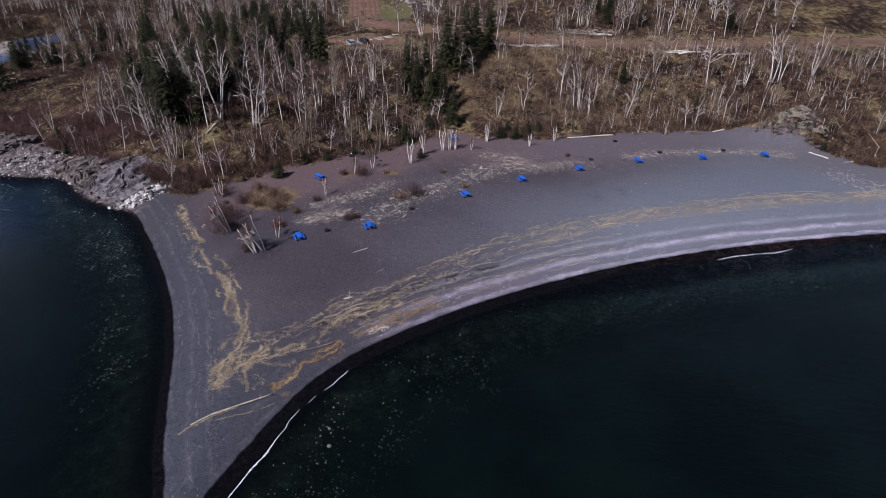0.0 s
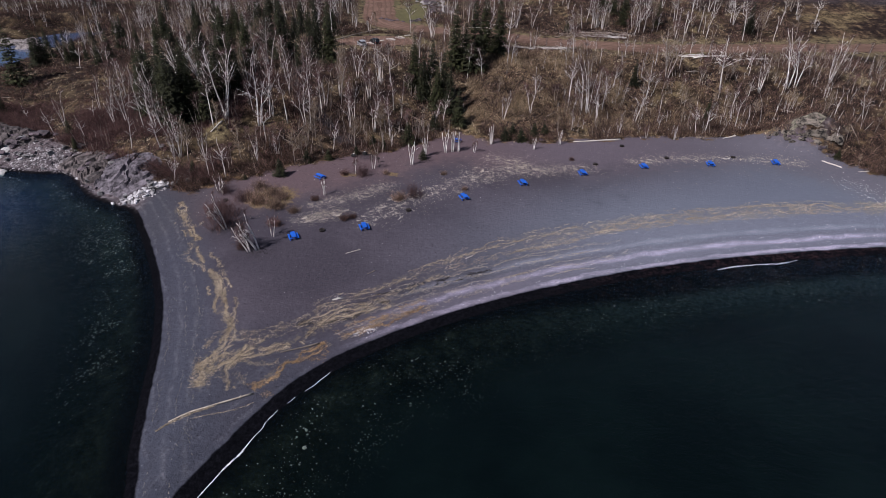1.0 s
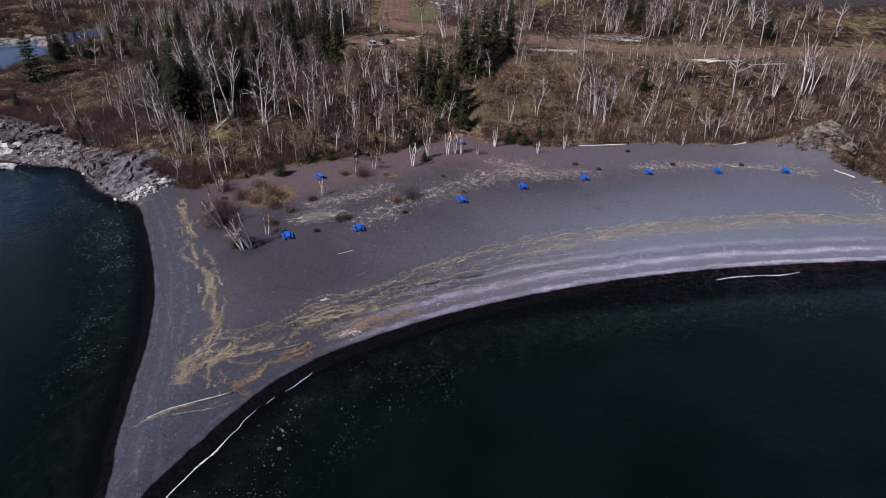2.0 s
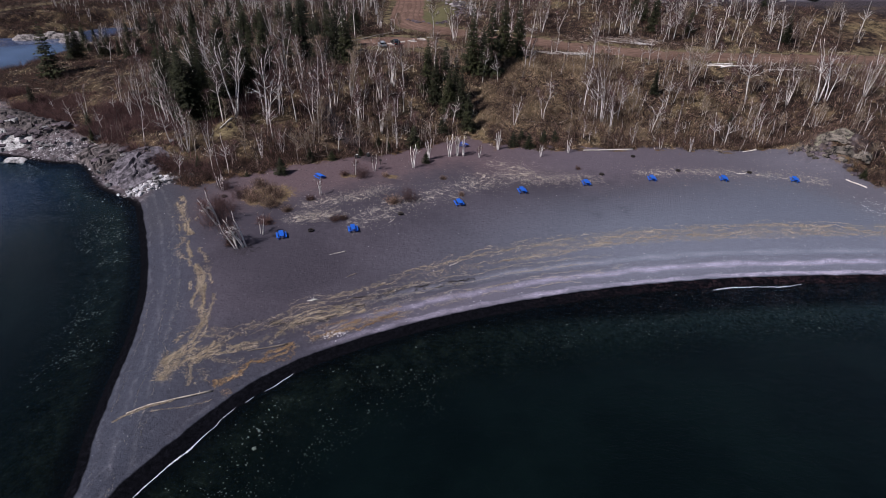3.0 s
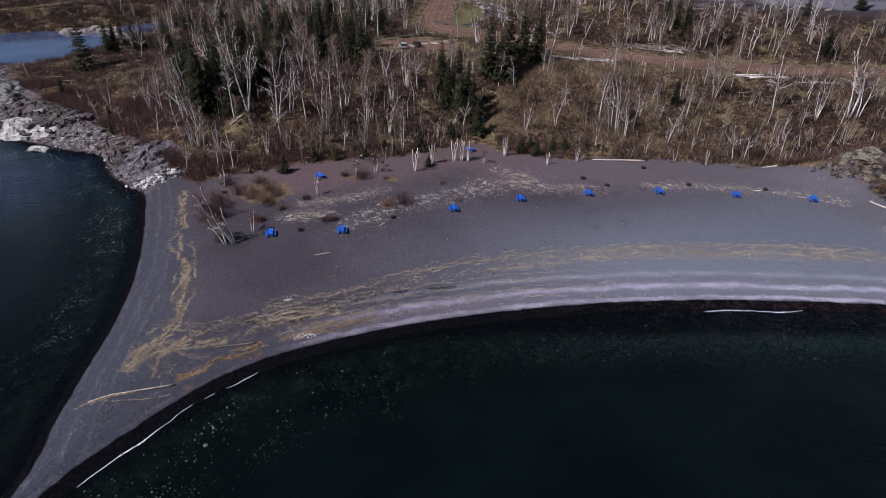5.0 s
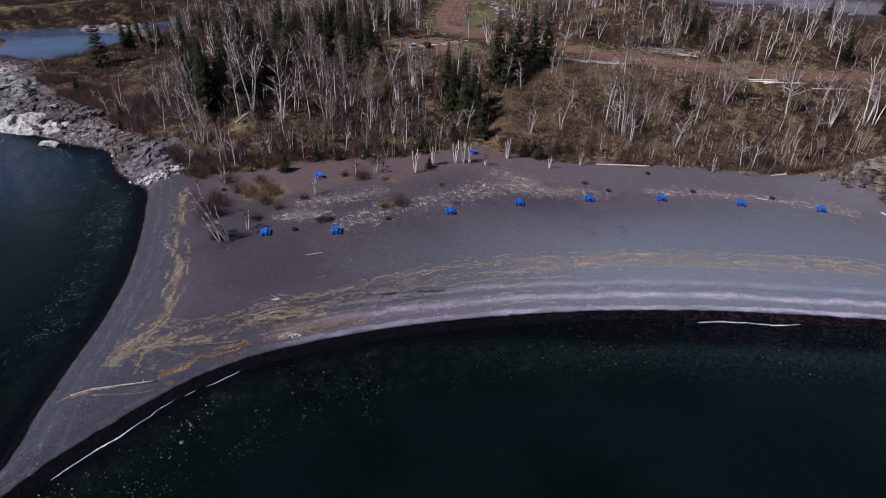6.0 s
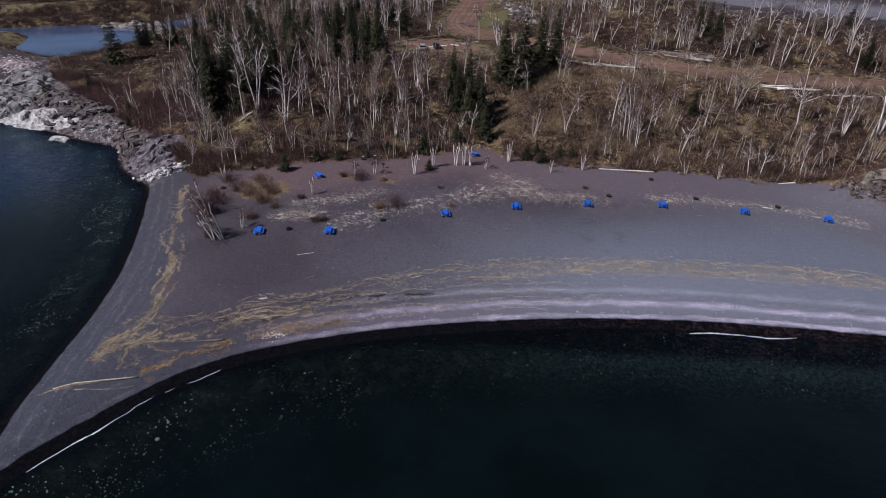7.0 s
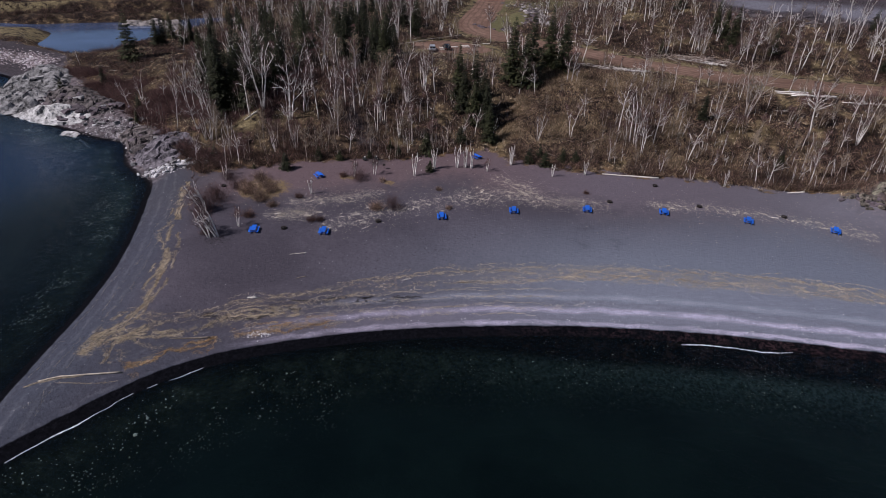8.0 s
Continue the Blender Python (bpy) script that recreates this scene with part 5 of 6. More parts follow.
def crag(ring, top, seed, strike, material, label, cell=(3.2, 1.3), face=0.9, step=0.3, dip=0.25, fall=(0.0, 0.0)):
    """Bedrock inside a ring: tilted blocks between joints, steep at the rim, cracked along the strike."""
    ring = spline(ring + ring[:1], 4)
    r = np.random.default_rng(seed)
    u, v = np.meshgrid(np.arange(ring[:, 0].min() - 1, ring[:, 0].max() + 1, step), np.arange(ring[:, 1].min() - 1, ring[:, 1].max() + 1, step))
    u, v = u + r.uniform(-0.35, 0.35, u.shape) * step, v + r.uniform(-0.35, 0.35, u.shape) * step
    d = line_distance(u, v, ring) * np.where(inside(u, v, ring), 1, -1) + 1.6 * (fbm(u, v, 2.2, seed) - 0.5)
    ang = radians(strike)
    wu, wv = u + 1.3 * (fbm(u, v, 2.5, seed + 1) - 0.5), v + 1.3 * (fbm(u, v, 2.5, seed + 2) - 0.5)
    a, b = (wu * math.cos(ang) + wv * math.sin(ang)) / cell[0], (-wu * math.sin(ang) + wv * math.cos(ang)) / cell[1]
    count = int((np.ptp(a) + 1) * (np.ptp(b) + 1))
    sa_, sb_ = r.uniform(a.min(), a.max(), count), r.uniform(b.min(), b.max(), count)
    dist = np.hypot(a[..., None] - sa_, b[..., None] - sb_)
    two = np.partition(dist, 1, axis=2)
    near = np.argmin(dist, axis=2)
    level, tilt, roll = r.uniform(0, 1, count), r.normal(dip, 0.25, count), r.normal(0, 0.2, count)
    body = ss(-0.2, face, d) * (0.45 + 0.55 * ss(0, 5.5, d))
    rise = top * body * (0.30 + 0.70 * level[near]) + body * (tilt[near] * (b - sb_[near]) * cell[1] + roll[near] * (a - sa_[near]) * cell[0] * 0.5)
    rise = rise + body * (fall[0] * (u - ring[:, 0].mean()) + fall[1] * (v - ring[:, 1].mean()))
    rise = rise + body * (0.22 * (fbm(u, v, 0.9, seed + 5, 2) - 0.5) + 1.3 * (fbm(u, v, 4.5, seed + 6) - 0.5)) - body * 1.7 * ss(0.15, 0.03, two[..., 1] - two[..., 0])
    z = ground_z(u, v) + np.maximum(rise, 0.05 * body) - 0.7 * ss(0.15, -0.7, d)
    ny, nx = u.shape
    keep = d > -1.1
    j, i = np.nonzero(keep[:-1, :-1] & keep[1:, :-1] & keep[:-1, 1:] & keep[1:, 1:])
    q = j * nx + i
    faces = np.vstack([np.stack([q, q + 1, q + nx + 1], 1), np.stack([q, q + nx + 1, q + nx], 1)])
    used, back = np.unique(faces, return_inverse=True)
    verts = np.stack([u.ravel(), v.ravel(), z.ravel()], 1)[used]
    return tagged(new("rock_outcrop", mesh_of("rock_outcrop", verts, back.reshape(faces.shape), material)), label, "rock", "shore ledges")


crag([(-113.5, 111.3), (-107, 110), (-98.5, 110.3), (-92.5, 112.3), (-92, 117), (-103, 118), (-110, 116)], 1.5, 11, 12, M_WHITEROCK, "pale wave-washed bedrock ledge sloping into the lake", (4.5, 1.9), 1.6, 0.30, 0.06)
crag([(-134.5, 124), (-128.5, 116), (-121, 111.6), (-114, 111.4), (-110, 116), (-111.5, 125), (-116, 133), (-128, 141), (-136, 140), (-136, 131)], 2.4, 12, 32, M_ROCK, "weathered grey bedrock point with pale ribs and dark joints", (4.6, 1.7), 1.2, 0.36, 0.30)
crag([(-112, 126), (-103, 127.5), (-95, 125), (-88, 121), (-89, 117), (-99, 117.2), (-110, 118.5)], 2.3, 13, 14, M_BROWNROCK, "dark brown undercut bedrock ledge above the shore", (3.4, 1.4), 0.8, 0.34, 0.32)
crag([(-79.5, 110.5), (-74, 113.5), (-68.5, 112), (-66.5, 105.5), (-69.5, 103.2), (-74.5, 107.5)], 2.6, 14, 30, M_BROWNROCK, "dark brown bedrock knob with a sheer lake face", (3.0, 1.5), 0.6, 0.28, 0.25)
crag([(-67.3, 109.5), (-61, 111.2), (-55.3, 107.8), (-54.2, 103), (-57.2, 97.4), (-61, 97.8), (-65.3, 100.8), (-67.5, 105)], 1.5, 15, 38, M_PURPLEROCK, "purplish-grey bedrock slab sloping to white stones", (4.2, 1.2), 1.0, 0.24, 0.28, (-0.05, 0.06))
put_rock("rock_islet", ledge_mesh("rock_islet", 71, M_WHITEROCK, 24, 18, 10), -90.3, 107.3, (2.3, 1.2, 0.5), 5, -0.30, "low pale rock standing in shallow water")
for k, (x, y, sx, sy, sz, turn) in enumerate([(80.5, 130.2, 2.6, 1.5, 1.2, -18), (76.5, 129.6, 1.8, 1.2, 0.9, 10), (84.5, 126.6, 2.2, 1.4, 1.1, -35), (81.0, 127.6, 2.6, 1.2, 1.1, -15)]):
    ob = new("rock_outcrop", ledge_mesh("rock_outcrop", 91 + k, M_MOSSROCK, 40, 32, 40))
    ob.matrix_basis = pose(x, y, float(ground_z(x, y)) - 0.7, 0, 0, turn) @ Matrix.Diagonal((sx, sy, sz, 1))
    tagged(ob, "lichen-streaked grey rock outcrop rising behind the beach", "rock", "hillside ledges")
crag([(77, 129.8), (80, 129), (83.6, 129.2), (84.6, 131.6), (81, 133.4), (78, 132.6)], 0.7, 16, -15, M_LICHEN, "pale lichen-covered rock face above the beach", (2.2, 0.9), 0.7, 0.22, 0.2)
mossy = [hull_mesh("boulder", 203 + k, M_MOSSROCK, 0.7, 16) for k in range(4)]
for k in range(18):
    x, y = rng.normal(80.2, 2.8), rng.normal(129.6, 1.5)
    s = rng.uniform(0.3, 0.85)
    put_rock("boulder", mossy[k % 4], x, y, (s * rng.uniform(0.9, 1.5), s * rng.uniform(0.7, 1.0), s), rng.uniform(0, 360), 0.1 * s, "dark mossy boulder on the rocky bank", "bank boulders", rng.normal(8, 12))
for k, (x, y, sx, sy, sz, turn) in enumerate([(-164, 210, 8.0, 4.5, 2.2, 30), (-156, 214, 7.0, 4.0, 2.6, 20), (-148, 208, 5.5, 3.0, 1.9, 10), (-141, 206, 4.0, 2.4, 1.6, 0)]):
    ob = new("rock_outcrop", ledge_mesh("rock_outcrop", 111 + k, M_PONDROCK, 30, 24, 12))
    ob.matrix_basis = pose(x, y, POND_LEVEL - 0.9, 0, 0, turn) @ Matrix.Diagonal((sx, sy, sz, 1))
    tagged(ob, "smooth pale bedrock hump standing in the pond", "rock", "pond ledges")


def along(line, n, across, lo=0.0, hi=1.0):
    """n places strewn along a line, spread across by a normal deviate."""
    line = np.asarray(line, float)
    step = np.r_[0, np.cumsum(np.hypot(*np.diff(line, axis=0).T))]
    t = rng.uniform(lo, hi, n) * step[-1]
    x, y = np.interp(t, step, line[:, 0]), np.interp(t, step, line[:, 1])
    return x + rng.normal(0, across, n), y + rng.normal(0, across, n)


# angular slabs broken from the ledges, all dipping toward the lake
slabs_dark = [hull_mesh("broken_rock", 143 + k, M_DARKROCK, 0.55, 18) for k in range(4)]
slabs_pale = [hull_mesh("broken_rock", 163 + k, M_ROCK, 0.5, 18) for k in range(3)]
for x0, y0, sx, sy, turn, n, pale in [(-70, 108, 4.5, 3.0, 35, 7, 0.0), (-95, 115, 5.0, 2.6, 10, 16, 0.2), (-100, 121, 7, 4, 12, 12, 0.1), (-88, 118.5, 4.0, 2.4, 15, 14, 0.1), (-119, 122, 6, 6, 30, 8, 0.5)]:
    for _ in range(n):
        u, v = rng.uniform(-1, 1, 2)
        ca, sa_ = math.cos(radians(turn)), math.sin(radians(turn))
        x, y = x0 + u * sx * ca - v * sy * sa_, y0 + u * sx * sa_ + v * sy * ca
        if land_distance(x, y) < 0.0:
            continue
        s = rng.uniform(0.4, 0.95)
        me = (slabs_pale if rng.random() < pale else slabs_dark)[rng.integers(0, 3)]
        lift = 0.35 + 0.9 * max(0.0, 1 - u * u) * max(0.0, 1 - v * v)
        put_rock("broken_rock", me, x, y, (s * rng.uniform(1.1, 1.9), s * rng.uniform(0.6, 1.0), s * rng.uniform(0.7, 1.1)), turn + rng.normal(0, 22), -lift, "angular cracked rock block beside the lake", "shore rocks", rng.normal(15, 14))
# boulders among the ledges
xs, ys = along([(-58, 100), (-68, 107), (-77, 113), (-88, 114), (-100, 116), (-112, 120), (-124, 126)], 120, 2.8)
for x, y in zip(xs, ys):
    if land_distance(x, y) > -0.6:
        s = rng.lognormal(-1.0, 0.4)
        me = (blocks + darks)[rng.integers(0, 7)]
        put_rock("boulder", me, x, y, (s * rng.uniform(0.8, 1.3), s, s * rng.uniform(0.7, 1.1)), rng.uniform(0, 360), 0.15 * s - 0.3, "angular grey-brown boulder on the rocky point", "shore boulders", rng.uniform(-15, 15))
# white cobbles where sand meets ledge
xs, ys = along([(-58, 96.2), (-55.5, 97.2), (-53.8, 99.5), (-52, 102), (-49, 105)], 120, 0.75)
for x, y in zip(xs, ys):
    s = rng.uniform(0.22, 0.6) * (1 if y < 100 else 1.25)
    put_rock("cobble", pales[rng.integers(0, 3)] if rng.random() < (0.85 if y < 99 else 0.5) else blocks[rng.integers(0, 4)], x, y, (s, s * rng.uniform(0.7, 1), s), rng.uniform(0, 360), -0.1, "white-grey angular stone piled beside the sand", "white stones")
xs, ys = along([(72, 131.5), (75.5, 129), (80, 126.5), (84.5, 122)], 46, 0.9)
for x, y in zip(xs, ys):
    s = rng.uniform(0.2, 0.6)
    put_rock("boulder", (darks + mossy)[rng.integers(0, 7)], x, y, (s * 1.2, s, s), rng.uniform(0, 360), -0.05, "grey boulder at the foot of the rocky bank", "bank boulders")
xs, ys = along([(-26, 217), (-20, 213), (-13, 214), (-9, 222), (-9, 235), (-12, 246)], 60, 1.0)
for x, y in zip(xs, ys):
    s = rng.uniform(0.25, 0.7)
    put_rock("boulder", darks[rng.integers(0, 3)], x, y, (s * 1.2, s, s), rng.uniform(0, 360), 0.0, "rough grey boulder bordering the green lawn", "lawn boulders")

def stones(name, x, y, size, material, label, lift=0.0):
    """Many small stones in one object: low faceted lumps."""
    n = len(x)
    phi = np.arange(5) * 2 * math.pi / 5
    ring = np.stack([np.cos(phi), np.sin(phi), np.zeros(5)], 1)
    ring2 = np.stack([0.6 * np.cos(phi + 0.6), 0.6 * np.sin(phi + 0.6), np.full(5, 0.55)], 1)
    unit = np.vstack([ring, ring2, [[0, 0, 0.72]]])
    f = []
    for i in range(5):
        k = (i + 1) % 5
        f += [(i, k, 5 + i), (k, 5 + k, 5 + i), (5 + i, 5 + k, 10)]
    f = np.array(f)
    an = rng.uniform(0, 6.28, n)
    c, s = np.cos(an), np.sin(an)
    v = unit[None] * rng.uniform(0.65, 1.3, (n, 11, 1))
    v = v * (size[:, None, None] * np.stack([np.ones(n), rng.uniform(0.6, 1, n), rng.uniform(0.5, 0.9, n)], 1)[:, None, :])
    vx, vy = v[..., 0] * c[:, None] - v[..., 1] * s[:, None], v[..., 0] * s[:, None] + v[..., 1] * c[:, None]
    z = ground_z(x, y) + lift
    verts = np.stack([vx + x[:, None], vy + y[:, None], v[..., 2] + z[:, None] - 0.03], 2).reshape(-1, 3)
    faces = (f[None] + (np.arange(n) * 11)[:, None, None]).reshape(-1, 3)
    return tagged(new(name, mesh_of(name, verts, faces, material)), label, "stones", kind="stuff")


M_MIXSTONE = spotted("beach_cobbles", (0.10, 0.10, 0.09), (0.75, 0.73, 0.66), 1.1, 0.9, 0.8, 0.2, 0.02)
x1, y1 = along([(-74, 110), (-79, 112), (-84, 112.5), (-89, 112.5)], 1800, 1.5)
x2, y2 = along([(-58, 96), (-55, 98), (-52, 102)], 500, 0.8)
x4, y4 = along([(-60, 100), (-75, 110), (-100, 117), (-122, 126)], 900, 3.0)
x, y = np.concatenate([x1, x2, x4]), np.concatenate([y1, y2, y4])
ok = land_distance(x, y) > -1.0
stones("shore_cobbles", x[ok], y[ok], rng.lognormal(-1.6, 0.4, ok.sum()), M_COBBLES, "grey and white cobbles heaped along the rocky shore")
x, y = along([(-140, 145.5), (-150, 148.5), (-165, 147.5), (-190, 145), (-215, 140)], 6500, 2.6)
ok = land_distance(x, y) > 4
SCREE = [(-22, 262), (-16, 252), (-9, 240), (-5, 228), (-1, 219)]
RUBBLE = [(52, 231), (66, 234), (82, 233), (100, 236)]
stones("cobble_bar", x[ok], y[ok], rng.lognormal(-1.25, 0.35, ok.sum()), M_PINKCOBBLES, "bar of pale pinkish cobbles between lake and pond")
x, y = along(SCREE, 260, 2.6)
stones("scree", x, y, rng.lognormal(-0.55, 0.4, 260), M_SCREE, "scree of angular grey boulders above the lawn")
x, y = along(RUBBLE, 260, 2.2)
stones("rubble", x, y, rng.lognormal(-0.7, 0.5, 260), M_RUBBLE, "brown-grey rubble below the gravel track on the slope")
x1, y1 = along([(82, 112), (84, 108), (85, 104), (92, 105)], 420, 2.2)
x2, y2 = along([(-9.2, 60.9), (-8, 61.4), (-6.4, 62.1)], 170, 0.30)
x3, y3 = along([(40, 118), (60, 121), (80, 119)], 60, 2.0)
stones("white_pebbles", np.concatenate([x1, x2, x3]), np.concatenate([y1, y2, y3]), np.concatenate([rng.uniform(0.05, 0.15, 420), rng.uniform(0.05, 0.13, 170), rng.uniform(0.04, 0.11, 60)]), M_STONE, "scattered white stones on the dark beach")
# single pale pebbles over the whole beach, thick in the bands along the bay
x, y = along(SHORE_EAST[:64], 16000, 0.25)
off = rng.choice([0.9, 3.2, 5.9, 8.5], 16000, p=[0.34, 0.34, 0.22, 0.10])
off = off + rng.normal(0, 0.42, 16000) * np.where(off > 4, 2.2, 1.0)
nx_, ny_ = -0.42, 0.9
x, y = x + off * nx_, y + off * ny_
ok = (x > -8) & (x < 100) & (land_distance(x, y) > 0.2)
stones("bay_pebbles", x[ok], y[ok], rng.uniform(0.04, 0.13, ok.sum()), M_STONE, "bands of pale pink-white pebbles along the bay shore")
x, y = rng.uniform(-50, 90, 2600), rng.uniform(40, 130, 2600)
ok = (land_distance(x, y) > 1) & (into_woods(x, y) < -1)
stones("beach_pebbles", x[ok], y[ok], rng.uniform(0.03, 0.09, ok.sum()), M_STONE, "single pale pebbles and shells on dark sand")
x, y = rng.uniform(-46, 84, 5200), rng.uniform(84, 135, 5200)
s_ = into_woods(x, y)
ok = (land_distance(x, y) > 8) & (s_ < -1) & (s_ > -26) & (rng.random(5200) < fbm(x, y, 6, 33) * 1.1)
stones("beach_chips", x[ok], y[ok], rng.uniform(0.03, 0.10, ok.sum()), M_PALESTRAW, "chips of pale driftwood and straw strewn over the upper beach")
# stones on the lake bed
x1, y1 = along([(-34, 54), (-41, 66), (-47, 76), (-54, 87), (-62, 94), (-80, 104), (-100, 107)], 15000, 3.4)
x2, y2 = along([(-22, 31), (-12, 43), (-1, 54), (14, 63), (36, 72), (60, 79), (85, 83)], 22000, 5.5)
x, y = np.concatenate([x1 - 4.5, x2 + 3.5]), np.concatenate([y1 - 2.0, y2 - 4.5])
d = land_distance(x, y)
ok = (d < -2.6) & (d > -24) & (rng.random(len(x)) < ss(0.42, 0.68, fbm(x, y, 4, 15)) + 0.05)
stones("lakebed_stones", x[ok], y[ok], rng.lognormal(-2.75, 0.45, ok.sum()) * np.where(x[ok] > 8, 0.75, 1.0), M_MIXSTONE, "pale stones lying on the lake bed under clear water")

# ---------------------------------------------------------------- driftwood and drift straw
def log(x0, y0, x1, y1, r, material, label, name="driftwood_log", root=False, lift=0.0):
    a = np.array([x0, y0, float(ground_z(x0, y0)) + r * 0.8 + lift])
    b = np.array([x1, y1, float(ground_z(x1, y1)) + r * 0.8 + lift])
    t = np.linspace(0, 1, 8)[:, None]
    p = a + (b - a) * t
    p[:, 2] = np.maximum(p[:, 2], ground_z(p[:, 0], p[:, 1]) + r * 0.8 + lift)
    side = np.cross(b - a, [0, 0, 1.0])
    side /= np.linalg.norm(side)
    p = p + side * (0.010 * np.linalg.norm(b - a) * np.sin(t * 2.6 + r * 9)) + rng.normal(0, 0.02, p.shape)
    s = Soup()
    s.tube(p, r * np.linspace(0.55, 1.1, 8) * rng.uniform(0.9, 1.1, 8), 8)
    base = p[-1:] + np.zeros((7, 3))
    if root:
        s.cones(base, base + rng.normal(0, 1, (7, 3)) * [0.4, 0.4, 0.35] + (b - a) / np.linalg.norm(b - a) * 0.5, r * 0.5, sides=4)
    stubs = rng.integers(1, 7, 3)
    s.cones(p[stubs], p[stubs] + rng.normal(0, 0.35, (3, 3)) + [0, 0, 0.25], r * 0.3, sides=4)
    return tagged(new(name, s.mesh(name, material, True)), label, "log")


log(-26.3, 44.6, -18.6, 49.2, 0.115, M_TANWOOD, "long bleached driftwood trunk lying on the sand spit")
log(-17.3, 56.1, -13.0, 58.3, 0.12, M_OLDWOOD, "dark weathered driftwood log beside drift straw")
log(-13.1, 77.9, -10.9, 79.3, 0.07, M_DRIFT, "short pale driftwood pole on dark sand")
log(29.1, 128.1, 40.2, 130.4, 0.19, M_DRIFT, "long bleached white log along the wood's edge")
log(64.3, 133.4, 67.4, 134.4, 0.15, M_DRIFT, "pale log at the foot of the bank")
log(-9.1, 73.0, -8.0, 74.0, 0.06, M_OLDWOOD, "small grey driftwood branch on dark sand")
log(5.4, 78.8, 6.6, 79.8, 0.06, M_DRIFT, "small pale driftwood stick on the drift line")
log(13.2, 81.5, 14.6, 82.0, 0.08, M_OLDWOOD, "short dark driftwood piece near the drift line")
log(-6.2, 89.0, -5.5, 90.4, 0.05, M_DRIFT, "thin forked driftwood stick on dark sand")
log(-12.9, 66.6, -12.2, 66.9, 0.13, M_PALELOG, "small bleached driftwood root on the drift line", "driftwood_root", root=True)
log(80.5, 121.0, 83.6, 118.6, 0.12, M_DRIFT, "pale log stranded at the end of the beach")
log(86.0, 117, 88.5, 117.5, 0.10, M_DRIFT, "pale log stranded at the end of the beach")
log(59.6, 121.3, 61.4, 121.4, 0.07, M_DRIFT, "short pale driftwood stick among pebbles")
log(-63, 107.5, -52, 108.5, 0.09, M_OLDWOOD, "thin fallen grey pole above the ledges")
log(-48.4, 117.0, -46.9, 120.2, 0.2, M_DRIFT, "fallen grey trunk under the spruces")
for x0, y0, x1, y1, r in ((21.3, 175.6, 27.1, 177.0, .2), (27.4, 176.6, 33.4, 178.0, .2), (20, 178.5, 25, 176.2, .15), (63.7, 173.4, 71.4, 175.3, .16), (67.1, 170.8, 77.2, 173.8, .2), (64, 172, 72, 172.6, .14),
                          (5, 206.2, 11, 205.6, .09), (12, 208, 17, 206.5, .08), (41.2, 197, 51.6, 194.5, .17), (46, 198, 54, 194.6, .16), (77.5, 169.5, 88, 171.5, .17), (44, 197.5, 49, 199, .14)):
    log(x0, y0, x1, y1, r * 1.35, M_BARK, "pale felled trunk lying beside the dirt road", "felled_trunk")
for k in range(6):
    x, y = -27.2 + 2.45 * k, 175.0 + 2.95 * k
    log(x, y, x + 2.1, y + 0.9, 0.17, M_PALELOG, "pale log marking the edge of the parking bay", "parking_log", lift=0.05)
    if k in (1, 3, 4):
        log(x + 0.9, y - 1.3, x + 2.9, y - 0.5, 0.15, M_PALELOG, "pale log marking the edge of the parking bay", "parking_log", lift=0.05)

# straw heaped along the drift lines, each line made of several thin winding strands
def strand(line, n, off, seed, spread=1.0, gaps=0.48):
    """n places along a line that winds round it at about the given offset, and the way it runs there."""
    step = np.r_[0, np.cumsum(np.hypot(*np.diff(line, axis=0).T))]
    t = rng.uniform(0, step[-1], n)
    x, y = np.interp(t, step, line[:, 0]), np.interp(t, step, line[:, 1])
    dx, dy = np.interp(t + 0.5, step, line[:, 0]) - np.interp(t - 0.5, step, line[:, 0]), np.interp(t + 0.5, step, line[:, 1]) - np.interp(t - 0.5, step, line[:, 1])
    ln = np.hypot(dx, dy) + 1e-6
    wind = off * (0.4 + 1.2 * vnoise(t, t * 0, 9, seed)) + spread * (1.1 * (vnoise(t, t * 0 + 3, 4, seed) - 0.5) + 0.6 * (vnoise(t, t * 0 + 7, 1.3, seed) - 0.5) + 0.25 * (vnoise(t, t * 0 + 9, 0.5, seed) - 0.5))
    thick = spread * (0.04 + 0.42 * vnoise(t, t * 0 + 11, 3, seed) ** 2.5)
    wind = wind + rng.normal(0, 1, n) * thick
    keep = vnoise(t, t * 0 + 15, 2.4, seed) + 0.35 * vnoise(t, t * 0 + 19, 0.6, seed) > gaps
    return (x - dy / ln * wind)[keep], (y + dx / ln * wind)[keep], np.arctan2(dy, dx)[keep]


def offset_line(line, d, lo, hi):
    """A line run d metres inland of another, between two values of x."""
    g = np.gradient(line, axis=0)
    g /= np.linalg.norm(g, axis=1, keepdims=True)
    out = line + d * np.stack([-g[:, 1], g[:, 0]], 1)
    return out[(out[:, 0] > lo) & (out[:, 0] < hi)]


class Straw:
    """Gathers blades of straw laid along strands."""

    def __init__(self):
        self.base, self.tip = [], []

    def lay(self, x, y, way, stray, long):
        z = ground_z(x, y)
        an, ln = way + rng.normal(0, stray, len(x)) + math.pi * rng.integers(0, 2, len(x)), rng.uniform(0.3, 1.0, len(x)) * long
        self.base.append(np.stack([x, y, z + 0.015], 1))
        self.tip.append(np.stack([x + np.cos(an) * ln, y + np.sin(an) * ln, z + rng.uniform(0.02, 0.07, len(x))], 1))

    def done(self, name, half, material, label):
        soup = Soup()
        soup.slivers(np.vstack(self.base), np.vstack(self.tip), half)
        return tagged(new(name, soup.mesh(name, material)), label, "drift", kind="stuff")


